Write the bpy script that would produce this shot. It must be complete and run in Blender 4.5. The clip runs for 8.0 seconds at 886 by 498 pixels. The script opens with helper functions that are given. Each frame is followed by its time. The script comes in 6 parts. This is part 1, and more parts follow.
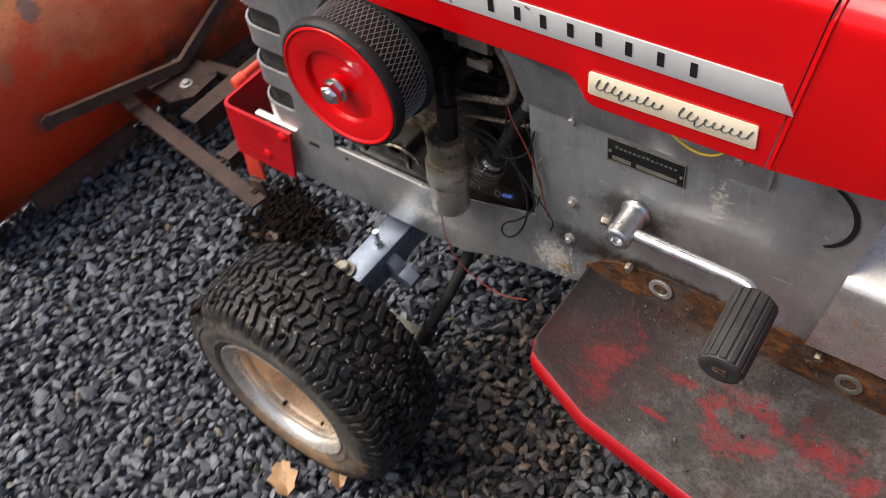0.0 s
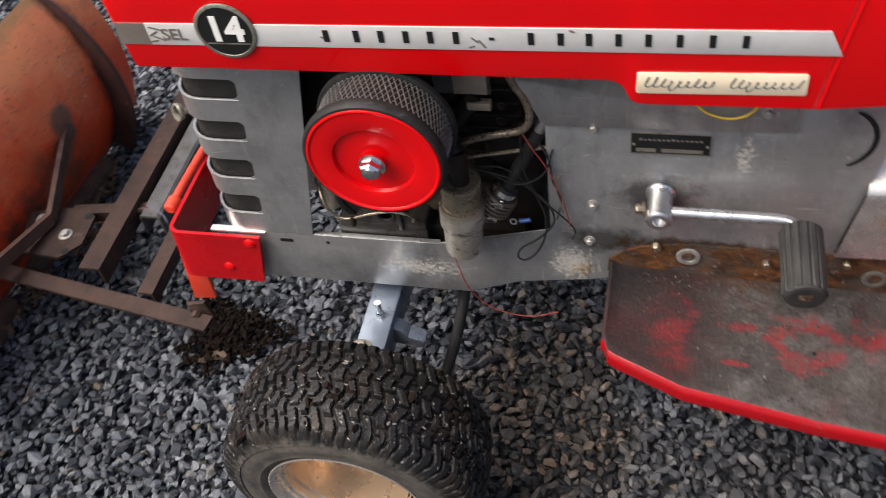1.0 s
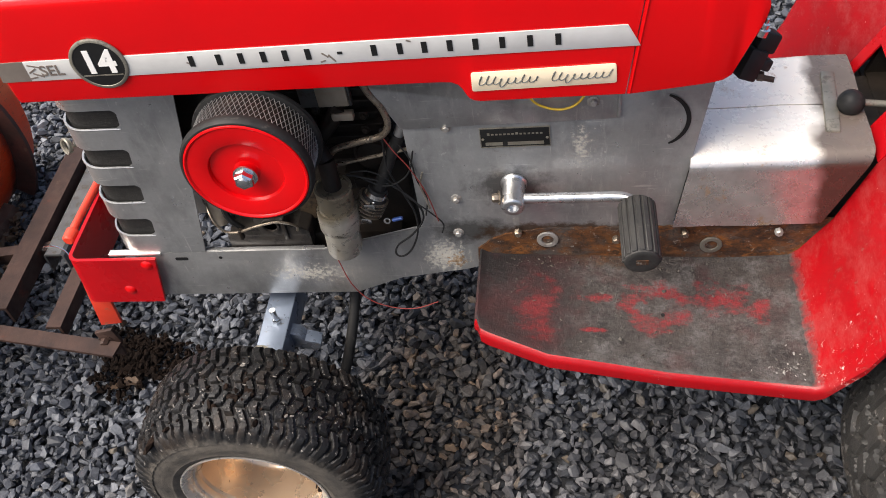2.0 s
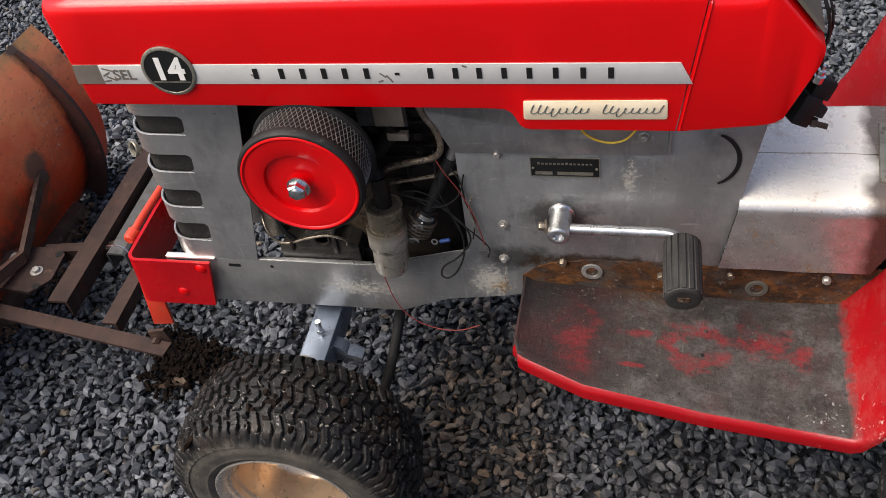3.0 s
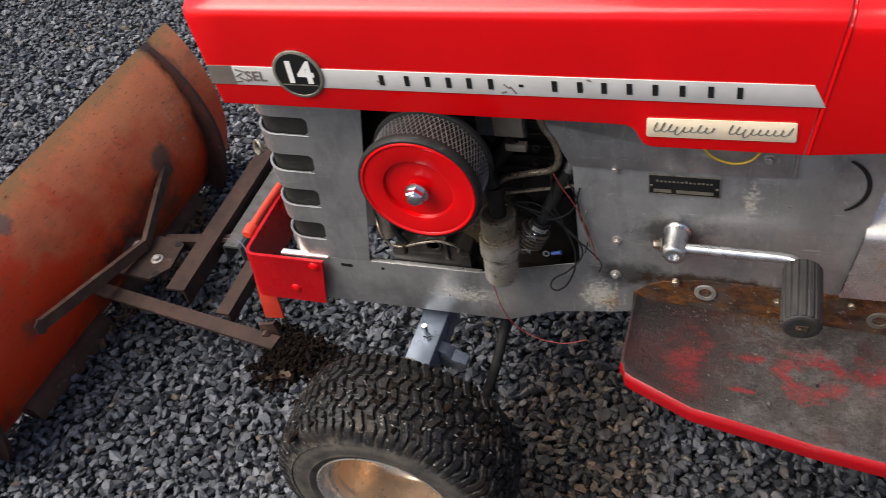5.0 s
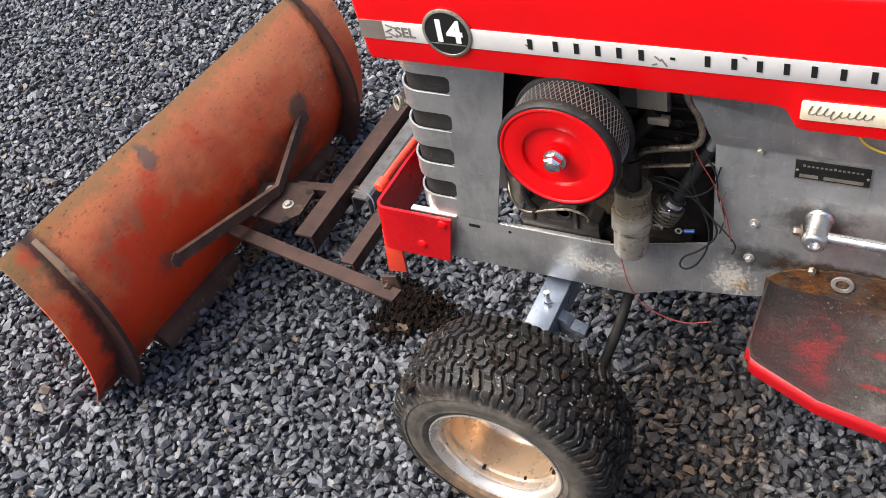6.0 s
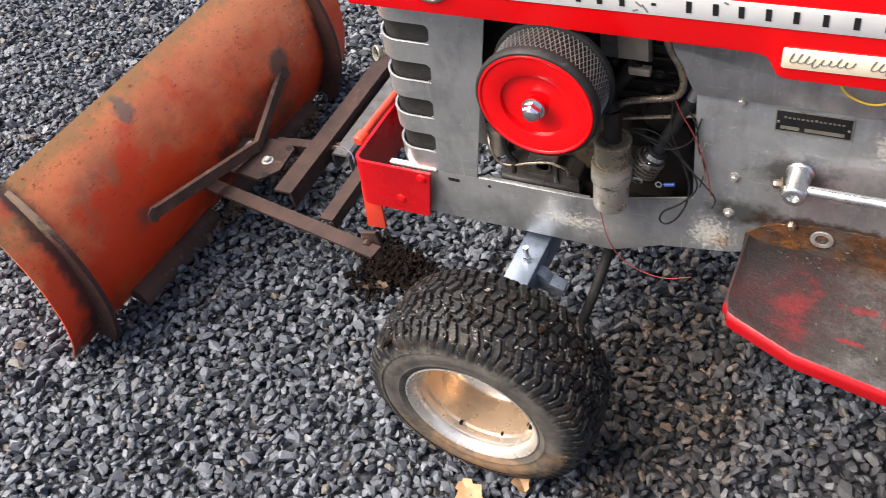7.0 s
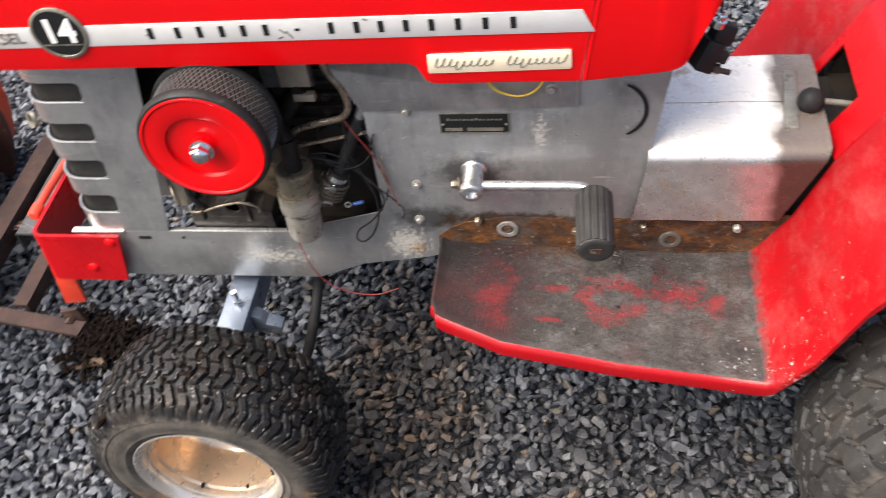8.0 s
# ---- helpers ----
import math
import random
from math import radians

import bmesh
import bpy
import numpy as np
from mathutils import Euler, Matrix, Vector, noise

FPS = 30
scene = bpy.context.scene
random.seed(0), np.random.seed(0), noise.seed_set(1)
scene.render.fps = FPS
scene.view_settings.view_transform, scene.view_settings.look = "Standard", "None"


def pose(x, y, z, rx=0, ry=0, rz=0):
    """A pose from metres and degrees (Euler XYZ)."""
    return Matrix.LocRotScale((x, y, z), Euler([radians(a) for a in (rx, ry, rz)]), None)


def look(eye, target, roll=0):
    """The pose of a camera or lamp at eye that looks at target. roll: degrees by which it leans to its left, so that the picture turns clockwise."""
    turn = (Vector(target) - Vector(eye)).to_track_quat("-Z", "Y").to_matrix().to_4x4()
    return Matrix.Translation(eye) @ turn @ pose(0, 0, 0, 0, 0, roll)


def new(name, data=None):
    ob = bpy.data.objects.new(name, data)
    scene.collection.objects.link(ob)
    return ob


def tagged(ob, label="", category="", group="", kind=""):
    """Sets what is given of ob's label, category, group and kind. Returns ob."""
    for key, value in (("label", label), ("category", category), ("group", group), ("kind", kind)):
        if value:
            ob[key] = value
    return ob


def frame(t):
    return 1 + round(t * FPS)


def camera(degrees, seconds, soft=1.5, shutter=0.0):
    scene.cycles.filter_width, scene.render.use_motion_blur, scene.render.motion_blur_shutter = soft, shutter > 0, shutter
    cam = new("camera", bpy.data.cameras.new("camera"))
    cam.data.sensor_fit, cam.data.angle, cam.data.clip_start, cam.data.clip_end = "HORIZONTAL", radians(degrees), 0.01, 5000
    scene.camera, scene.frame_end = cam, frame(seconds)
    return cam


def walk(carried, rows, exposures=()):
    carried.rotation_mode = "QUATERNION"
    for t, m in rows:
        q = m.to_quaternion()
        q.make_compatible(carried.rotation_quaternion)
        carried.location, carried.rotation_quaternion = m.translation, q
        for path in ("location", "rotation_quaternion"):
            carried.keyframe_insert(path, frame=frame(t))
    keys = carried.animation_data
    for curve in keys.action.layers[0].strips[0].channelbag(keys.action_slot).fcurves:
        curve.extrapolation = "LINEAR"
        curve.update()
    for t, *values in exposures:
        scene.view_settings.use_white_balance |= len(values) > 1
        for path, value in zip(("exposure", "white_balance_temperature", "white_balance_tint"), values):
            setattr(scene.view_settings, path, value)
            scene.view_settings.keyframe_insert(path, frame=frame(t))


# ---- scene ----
cam = camera(50.1, 8.0, soft=0.8, shutter=0.22)
PATH = [
    (0, (0.430, -0.704, 1.428), (-0.466, 0.244, -0.088), -9.9),
    (0.2, (0.38, -0.73, 1.379), (-0.464, 0.35, -0.078), -8.6),
    (0.5, (0.262, -0.73, 1.415), (-0.514, 0.3, -0.114), -11.4),
    (0.8, (0.116, -0.835, 1.486), (-0.431, 0.329, -0.045), -9.0),
    (1, (0.098, -0.885, 1.483), (-0.353, 0.363, -0.013), -11.0),
    (1.2, (0.06, -0.975, 1.470), (-0.195, 0.341, -0.012), -9.8),
    (1.5, (0.108, -0.99, 1.511), (-0.051, 0.341, 0.026), -10.6),
    (1.7, (0.156, -0.984, 1.527), (-0.066, 0.343, 0.047), -11.2),
    (2.8, (0.228, -1.014, 1.527), (-0.184, 0.332, 0.106), -9.6),
    (3, (0.228, -1.009, 1.531), (-0.211, 0.342, 0.123), -10.3),
    (3.5, (0.219, -1.002, 1.532), (-0.234, 0.347, 0.127), -10.3),
    (4, (0.213, -0.989, 1.532), (-0.246, 0.356, 0.125), -10.7),
    (4.5, (0.211, -1.001, 1.54), (-0.255, 0.347, 0.138), -10.6),
    (5, (0.209, -1.015, 1.543), (-0.428, 0.295, 0.173), -12.6),
    (5.2, (0.194, -1.023, 1.55), (-0.509, 0.26, 0.186), -12.9),
    (6.3, (0.184, -1.041, 1.555), (-0.67, 0.108, 0.158), -14.5),
    (6.5, (0.188, -1.053, 1.548), (-0.67, 0.086, 0.146), -14.4),
    (7, (0.197, -1.035, 1.521), (-0.605, 0.106, 0.088), -13.6),
    (7.5, (0.218, -1.03, 1.502), (-0.362, 0.201, 0.036), -9.3),
    (8, (0.261, -1.012, 1.496), (-0.05, 0.327, 0.042), -8.9),
]
LIGHTNESS = [(0.0, 0.68, 6490, 9), (0.5, 0.66, 6490, 9), (1.0, 0.72, 6490, 9), (1.6, 0.97, 6490, 9), (3.0, 0.52, 6490, 9), (4.5, 0.45, 6490, 9), (5.0, 0.55, 6490, 9), (6.4, 1.45, 6490, 9), (7.2, 1.42, 6490, 9), (8.0, 1.28, 6490, 9)]
walk(cam, [(t, look(eye, target, roll)) for t, eye, target, roll in PATH], LIGHTNESS)

# ---- world, sun, exposure ----
SUN_FROM = Vector((-0.50, -0.25, 0.83)).normalized()
world = bpy.data.worlds.new("overcast")
scene.world = world
world.use_nodes = True
wn = world.node_tree
sky = wn.nodes.new("ShaderNodeTexSky")
sky.sky_type, sky.sun_disc = "NISHITA", False
sky.sun_elevation = math.asin(SUN_FROM.z)
sky.sun_rotation = math.atan2(SUN_FROM.x, SUN_FROM.y)
sky.air_density, sky.dust_density, sky.ozone_density = 0.8, 6.0, 0.6
wn.links.new(sky.outputs[0], wn.nodes["Background"].inputs[0])
wn.nodes["Background"].inputs[1].default_value = 0.15
sun = new("sun", bpy.data.lights.new("sun", "SUN"))
sun.data.energy, sun.data.angle, sun.data.color = 2.9, radians(54), (1.0, 0.955, 0.89)
sun.matrix_world = look(SUN_FROM * 20, (0, 0, 0))

# ---- materials ----
def shader(name):
    m = bpy.data.materials.new(name)
    m.use_nodes = True
    return m, m.node_tree, m.node_tree.nodes["Principled BSDF"]


def noise_tex(nt, scale, detail=4.0, rough=0.55, stretch=None):
    co = nt.nodes.new("ShaderNodeTexCoord")
    tex = nt.nodes.new("ShaderNodeTexNoise")
    tex.inputs["Scale"].default_value, tex.inputs["Detail"].default_value, tex.inputs["Roughness"].default_value = scale, detail, rough
    if stretch:
        mp = nt.nodes.new("ShaderNodeMapping")
        mp.inputs["Scale"].default_value = stretch
        nt.links.new(co.outputs["Object"], mp.inputs[0])
        nt.links.new(mp.outputs[0], tex.inputs[0])
    else:
        nt.links.new(co.outputs["Object"], tex.inputs[0])
    return tex.outputs["Fac"]


def ramp(nt, fac, stops):
    r = nt.nodes.new("ShaderNodeValToRGB")
    el = r.color_ramp.elements
    while len(el) < len(stops):
        el.new(0.5)
    for e, (p, c) in zip(el, stops):
        e.position = p
        e.color = (c, c, c, 1) if isinstance(c, (int, float)) else (*c, 1)
    nt.links.new(fac, r.inputs[0])
    return r.outputs[0]


def blend(nt, fac, a, b, mode="MIX"):
    m = nt.nodes.new("ShaderNodeMix")
    m.data_type, m.blend_type = "RGBA", mode
    for sock, v in ((m.inputs[0], fac), (m.inputs[6], a), (m.inputs[7], b)):
        if isinstance(v, (int, float)):
            sock.default_value = v
        elif isinstance(v, tuple):
            sock.default_value = (*v, 1)
        else:
            nt.links.new(v, sock)
    return m.outputs[2]


def calc(nt, op, a, b=0.0, c=0.0):
    m = nt.nodes.new("ShaderNodeMath")
    m.operation = op
    for sock, v in zip(m.inputs, (a, b, c)):
        if isinstance(v, (int, float)):
            sock.default_value = v
        else:
            nt.links.new(v, sock)
    return m.outputs[0]


def bump(nt, p, height, strength, distance):
    b = nt.nodes.new("ShaderNodeBump")
    b.inputs["Strength"].default_value, b.inputs["Distance"].default_value = strength, distance
    nt.links.new(height, b.inputs["Height"])
    nt.links.new(b.outputs[0], p.inputs["Normal"])


def near(nt, point, radius, squash=(1, 1, 1)):
    """1 at a point, falling to 0 at the radius."""
    co = nt.nodes.new("ShaderNodeTexCoord")
    mp = nt.nodes.new("ShaderNodeMapping")
    mp.inputs["Location"].default_value = [-p * q for p, q in zip(point, squash)]
    mp.inputs["Scale"].default_value = squash
    nt.links.new(co.outputs["Object"], mp.inputs[0])
    ln = nt.nodes.new("ShaderNodeVectorMath")
    ln.operation = "LENGTH"
    nt.links.new(mp.outputs[0], ln.inputs[0])
    mr = nt.nodes.new("ShaderNodeMapRange")
    mr.inputs[1].default_value, mr.inputs[2].default_value = 0, radius
    mr.inputs[3].default_value, mr.inputs[4].default_value = 1, 0
    nt.links.new(ln.outputs["Value"], mr.inputs[0])
    return mr.outputs[0]


def surface(name, a, b, scale=20.0, rough=(0.4, 0.6), metal=0.0, relief=0.2, relief_scale=250.0, relief_m=0.0006, dirt=None, dirt_at=(0.58, 0.7), dirt_scale=35.0, coat=0.0, gloss=0.5):
    """Two close colours mixed by noise, gloss that varies, fine relief, and an optional layer of dirt or scuffs."""
    m, nt, p = shader(name)
    col = blend(nt, ramp(nt, noise_tex(nt, scale, 5), [(0.3, 0.0), (0.7, 1.0)]), a, b)
    rg = ramp(nt, noise_tex(nt, scale * 2.3, 6), [(0.3, rough[0]), (0.7, rough[1])])
    if dirt:
        mask = ramp(nt, noise_tex(nt, dirt_scale, 9, 0.68), [(dirt_at[0], 0.0), (dirt_at[1], 1.0)])
        col = blend(nt, mask, col, dirt)
        rg = blend(nt, mask, rg, (0.75, 0.75, 0.75))
        if metal:
            nt.links.new(blend(nt, mask, (metal,) * 3, (0.0, 0.0, 0.0)), p.inputs["Metallic"])
    elif metal:
        p.inputs["Metallic"].default_value = metal
    nt.links.new(col, p.inputs["Base Color"])
    nt.links.new(rg, p.inputs["Roughness"])
    p.inputs["Specular IOR Level"].default_value = gloss
    p.inputs["Coat Weight"].default_value = coat
    p.inputs["Coat Roughness"].default_value = 0.12
    bump(nt, p, noise_tex(nt, relief_scale, 4), relief, relief_m)
    return m


RED = surface("red_paint", (0.60, 0.0012, 0.003), (0.53, 0.0012, 0.003), 6, (0.12, 0.22), relief=0.05, relief_scale=60, dirt=(0.34, 0.015, 0.015), dirt_at=(0.70, 0.80), dirt_scale=60, gloss=0.42)
RED_WORN = surface("worn_red_paint", (0.40, 0.003, 0.006), (0.32, 0.003, 0.006), 9, (0.2, 0.4), relief=0.15, relief_scale=140, dirt=(0.42, 0.16, 0.13), dirt_at=(0.70, 0.76), dirt_scale=110, gloss=0.3)
ORANGE = surface("orange_paint", (0.62, 0.05, 0.02), (0.5, 0.03, 0.012), 12, (0.35, 0.55), dirt=(0.22, 0.13, 0.08), dirt_at=(0.62, 0.72), dirt_scale=60)
STEEL, nt, p = shader("grey_sheet")
col = blend(nt, ramp(nt, noise_tex(nt, 13, 9, 0.65), [(0.3, 0.0), (0.7, 1.0)]), (0.49, 0.488, 0.48), (0.31, 0.31, 0.307))
streak = ramp(nt, noise_tex(nt, 42, 9, 0.75, (1.8, 1, 0.4)), [(0.56, 0.0), (0.68, 0.7)])
col = blend(nt, streak, col, (0.56, 0.55, 0.53))
fine = ramp(nt, noise_tex(nt, 120, 10, 0.8), [(0.59, 0.0), (0.67, 0.65)])
col = blend(nt, fine, col, (0.58, 0.57, 0.53))
for stretch, scale in (((0.16, 1, 2.2), 75), ((2.4, 1, 0.14), 70), ((0.5, 1, 0.5), 160)):
    scratch = ramp(nt, noise_tex(nt, scale, 6, 0.6, stretch), [(0.638, 0.0), (0.69, 0.7)])
    col = blend(nt, scratch, col, (0.62, 0.61, 0.58))
smear = ramp(nt, noise_tex(nt, 11, 8, 0.62, (1.3, 1, 0.7)), [(0.50, 0.0), (0.70, 0.6)])
col = blend(nt, smear, col, (0.125, 0.123, 0.12))
flake_at = calc(nt, "MAXIMUM", near(nt, (-0.03, 0.0, 0.41), 0.08, (1, 0.2, 1)), calc(nt, "MULTIPLY", calc(nt, "MAXIMUM", near(nt, (-0.26, 0.0, 0.375), 0.09, (0.5, 0.2, 1.6)), near(nt, (0.188, 0.0, 0.635), 0.10, (3.2, 0.2, 1))), 0.82))
flake = ramp(nt, calc(nt, "ADD", calc(nt, "MULTIPLY", flake_at, 0.30), noise_tex(nt, 150, 10, 0.82)), [(0.685, 0.0), (0.735, 0.75)])
col = blend(nt, flake, col, (0.52, 0.48, 0.40))
tan = ramp(nt, calc(nt, "ADD", calc(nt, "MULTIPLY", near(nt, (-0.012, 0.0, 0.40), 0.055, (1, 0.2, 1)), 0.36), noise_tex(nt, 120, 10, 0.8)), [(0.775, 0.0), (0.82, 0.8)])
col = blend(nt, tan, col, (0.36, 0.21, 0.09))
grime = calc(nt, "ADD", calc(nt, "MAXIMUM", near(nt, (0.085, 0.0, 0.560), 0.075, (0.8, 0.2, 1.3)), near(nt, (0.02, 0.0, 0.468), 0.06, (0.6, 0.2, 1.4))), calc(nt, "MULTIPLY", calc(nt, "SUBTRACT", noise_tex(nt, 38, 8, 0.7), 0.5), 1.4))
col = blend(nt, ramp(nt, grime, [(0.25, 0.0), (0.7, 0.75)]), col, (0.06, 0.057, 0.052))
stain = calc(nt, "ADD", calc(nt, "MULTIPLY", near(nt, (0.15, 0.0, 0.462), 0.19, (1, 0.2, 6.5)), 0.55), noise_tex(nt, 34, 9, 0.72))
col = blend(nt, ramp(nt, stain, [(0.62, 0.0), (0.80, 0.85)]), col, (0.085, 0.045, 0.022))
nt.links.new(col, p.inputs["Base Color"])
nt.links.new(ramp(nt, noise_tex(nt, 26, 9, 0.7), [(0.3, 0.24), (0.7, 0.50)]), p.inputs["Roughness"])
nt.links.new(blend(nt, calc(nt, "MAXIMUM", flake, fine), (0.75, 0.75, 0.75), (0.0, 0.0, 0.0)), p.inputs["Metallic"])
bump(nt, p, calc(nt, "ADD", calc(nt, "MULTIPLY", noise_tex(nt, 70, 9, 0.7), 0.10), noise_tex(nt, 6, 3, 0.5, (0.6, 1, 1.6))), 0.5, 0.010)
GALV = surface("bare_metal", (0.92, 0.88, 0.82), (0.84, 0.80, 0.73), 10, (0.32, 0.48), metal=0.85, relief=0.1, relief_scale=70, dirt=(0.36, 0.25, 0.14), dirt_at=(0.61, 0.70), dirt_scale=24)
OLIVE = surface("olive_grey_paint", (0.115, 0.105, 0.085), (0.09, 0.082, 0.066), 14, (0.4, 0.6), relief=0.1)
TUNNEL, nt, p = shader("bare_tunnel_sheet")
col = blend(nt, ramp(nt, noise_tex(nt, 10, 5), [(0.3, 0.0), (0.7, 1.0)]), (0.95, 0.90, 0.80), (0.93, 0.85, 0.72))
co = nt.nodes.new("ShaderNodeTexCoord")
sep = nt.nodes.new("ShaderNodeSeparateXYZ")
nt.links.new(co.outputs["Object"], sep.inputs[0])
# Brown tarnish at the rear, darkened further for the deck's shade.
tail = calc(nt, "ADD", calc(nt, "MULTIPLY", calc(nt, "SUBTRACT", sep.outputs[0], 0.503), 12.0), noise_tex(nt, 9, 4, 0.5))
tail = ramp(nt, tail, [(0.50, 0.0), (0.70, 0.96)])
# Light from above painted in: pale top, darker grey side walls.
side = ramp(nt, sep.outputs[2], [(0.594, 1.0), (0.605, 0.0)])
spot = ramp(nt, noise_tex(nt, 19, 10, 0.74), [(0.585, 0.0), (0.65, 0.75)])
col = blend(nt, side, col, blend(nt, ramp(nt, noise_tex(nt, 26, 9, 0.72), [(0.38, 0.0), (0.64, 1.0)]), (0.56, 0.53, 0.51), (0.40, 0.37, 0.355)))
col = blend(nt, spot, col, (0.42, 0.27, 0.15))
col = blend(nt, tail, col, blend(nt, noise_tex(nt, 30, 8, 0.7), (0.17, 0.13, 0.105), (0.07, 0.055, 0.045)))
nt.links.new(col, p.inputs["Base Color"])
nt.links.new(calc(nt, "SUBTRACT", calc(nt, "ADD", 0.18, calc(nt, "MULTIPLY", side, 0.6)), calc(nt, "MULTIPLY", spot, 0.15)), p.inputs["Metallic"])
nt.links.new(ramp(nt, noise_tex(nt, 30, 8, 0.7), [(0.3, 0.20), (0.7, 0.36)]), p.inputs["Roughness"])
bump(nt, p, noise_tex(nt, 60, 6), 0.08, 0.001)
CHROME = surface("chrome", (0.75, 0.75, 0.74), (0.66, 0.66, 0.65), 60, (0.1, 0.25), metal=1.0, relief=0.05)
SATIN = surface("dulled_plating", (0.66, 0.66, 0.66), (0.48, 0.48, 0.475), 45, (0.22, 0.42), metal=0.95, relief=0.1, dirt=(0.16, 0.145, 0.13), dirt_at=(0.62, 0.72), dirt_scale=60)
SILVER, nt, p = shader("silver_paint")
co = nt.nodes.new("ShaderNodeTexCoord")
sep = nt.nodes.new("ShaderNodeSeparateXYZ")
nt.links.new(co.outputs["Object"], sep.inputs[0])
inner = calc(nt, "ADD", calc(nt, "MULTIPLY", calc(nt, "ADD", sep.outputs[1], 0.288), 26.0), noise_tex(nt, 14, 8, 0.65))
col = blend(nt, ramp(nt, inner, [(0.35, 0.0), (0.75, 0.9)]), (0.60, 0.55, 0.49), (0.66, 0.49, 0.33))
col = blend(nt, ramp(nt, noise_tex(nt, 30, 9, 0.72), [(0.60, 0.0), (0.70, 0.7)]), col, (0.42, 0.26, 0.13))
col = blend(nt, ramp(nt, noise_tex(nt, 95, 9, 0.75), [(0.64, 0.0), (0.69, 0.8)]), col, (0.16, 0.10, 0.06))
nt.links.new(col, p.inputs["Base Color"])
p.inputs["Metallic"].default_value = 0.7
nt.links.new(ramp(nt, noise_tex(nt, 22, 7), [(0.3, 0.20), (0.7, 0.36)]), p.inputs["Roughness"])
bump(nt, p, noise_tex(nt, 120, 6), 0.08, 0.0006)
AXLE_BLUE = surface("pale_blue_paint", (0.19, 0.225, 0.285), (0.12, 0.145, 0.19), 16, (0.22, 0.4), metal=0.45, dirt=(0.10, 0.085, 0.07), dirt_at=(0.6, 0.68), dirt_scale=60)
BLACK = surface("black_rubber", (0.010, 0.010, 0.010), (0.020, 0.0195, 0.019), 50, (0.42, 0.65), relief=0.15, gloss=0.2, dirt=(0.05, 0.045, 0.04), dirt_at=(0.60, 0.70), dirt_scale=90)
OLD_RUBBER = surface("greyed_rubber", (0.020, 0.0195, 0.019), (0.036, 0.034, 0.032), 40, (0.45, 0.7), relief=0.3, relief_scale=180, gloss=0.25, dirt=(0.10, 0.095, 0.09), dirt_at=(0.62, 0.74), dirt_scale=70)
GRIME = surface("oily_engine", (0.0065, 0.0058, 0.0054), (0.020, 0.0145, 0.0105), 28, (0.35, 0.7), relief=0.5, relief_scale=120, relief_m=0.001, dirt=(0.060, 0.044, 0.030), dirt_at=(0.65, 0.75), dirt_scale=60, gloss=0.2)
CAN, nt, p = shader("dented_can")
co = nt.nodes.new("ShaderNodeTexCoord")
sep = nt.nodes.new("ShaderNodeSeparateXYZ")
nt.links.new(co.outputs["Object"], sep.inputs[0])
col = blend(nt, ramp(nt, noise_tex(nt, 22, 8, 0.65), [(0.34, 0.0), (0.66, 1.0)]), (0.58, 0.54, 0.46), (0.40, 0.36, 0.29))
upper = ramp(nt, calc(nt, "ADD", calc(nt, "MULTIPLY", calc(nt, "SUBTRACT", sep.outputs[2], 0.548), 40.0), noise_tex(nt, 20, 8)), [(0.3, 0.0), (0.8, 0.8)])
col = blend(nt, upper, col, (0.26, 0.21, 0.13))
col = blend(nt, ramp(nt, noise_tex(nt, 42, 10, 0.78, (1, 1, 1.8)), [(0.555, 0.0), (0.62, 0.85)]), col, (0.07, 0.056, 0.040))
col = blend(nt, ramp(nt, noise_tex(nt, 60, 10, 0.8, (0.6, 1, 1)), [(0.62, 0.0), (0.68, 0.8)]), col, (0.62, 0.58, 0.50))
nt.links.new(col, p.inputs["Base Color"])
p.inputs["Metallic"].default_value = 0.65
nt.links.new(ramp(nt, noise_tex(nt, 40, 8), [(0.3, 0.22), (0.7, 0.45)]), p.inputs["Roughness"])
bump(nt, p, noise_tex(nt, 38, 6, 0.6), 0.35, 0.0022)
CASE = surface("brown_oily_casting", (0.060, 0.042, 0.026), (0.10, 0.070, 0.042), 25, (0.4, 0.7), relief=0.4, relief_scale=90, dirt=(0.015, 0.012, 0.010), dirt_at=(0.48, 0.60), dirt_scale=40, gloss=0.2)
CASTING = surface("greasy_casting", (0.040, 0.035, 0.030), (0.018, 0.015, 0.013), 40, (0.28, 0.5), relief=0.4, relief_scale=110, relief_m=0.001, dirt=(0.009, 0.008, 0.007), dirt_at=(0.54, 0.64), dirt_scale=50, gloss=0.4)
CREAM_TIN = surface("stained_tin", (0.50, 0.43, 0.34), (0.36, 0.29, 0.21), 30, (0.35, 0.6), metal=0.5)
TIN = surface("dull_tin", (0.30, 0.28, 0.23), (0.18, 0.165, 0.13), 30, (0.32, 0.6), metal=0.6, dirt=(0.07, 0.062, 0.05), dirt_at=(0.54, 0.64), dirt_scale=55)
WASHER = surface("weathered_washer", (0.46, 0.44, 0.41), (0.27, 0.25, 0.22), 70, (0.38, 0.6), metal=0.6, dirt=(0.14, 0.08, 0.04), dirt_at=(0.58, 0.66), dirt_scale=90)
PIPE = surface("dirty_pipe", (0.30, 0.25, 0.19), (0.15, 0.12, 0.09), 60, (0.22, 0.40), metal=0.75, dirt=(0.05, 0.040, 0.030), dirt_at=(0.54, 0.64), dirt_scale=80)
RUST, nt, p = shader("rust")
col = blend(nt, ramp(nt, noise_tex(nt, 34, 10, 0.74, (0.7, 1, 1.2)), [(0.42, 0.0), (0.62, 1.0)]), (0.028, 0.016, 0.011), (0.125, 0.050, 0.016))
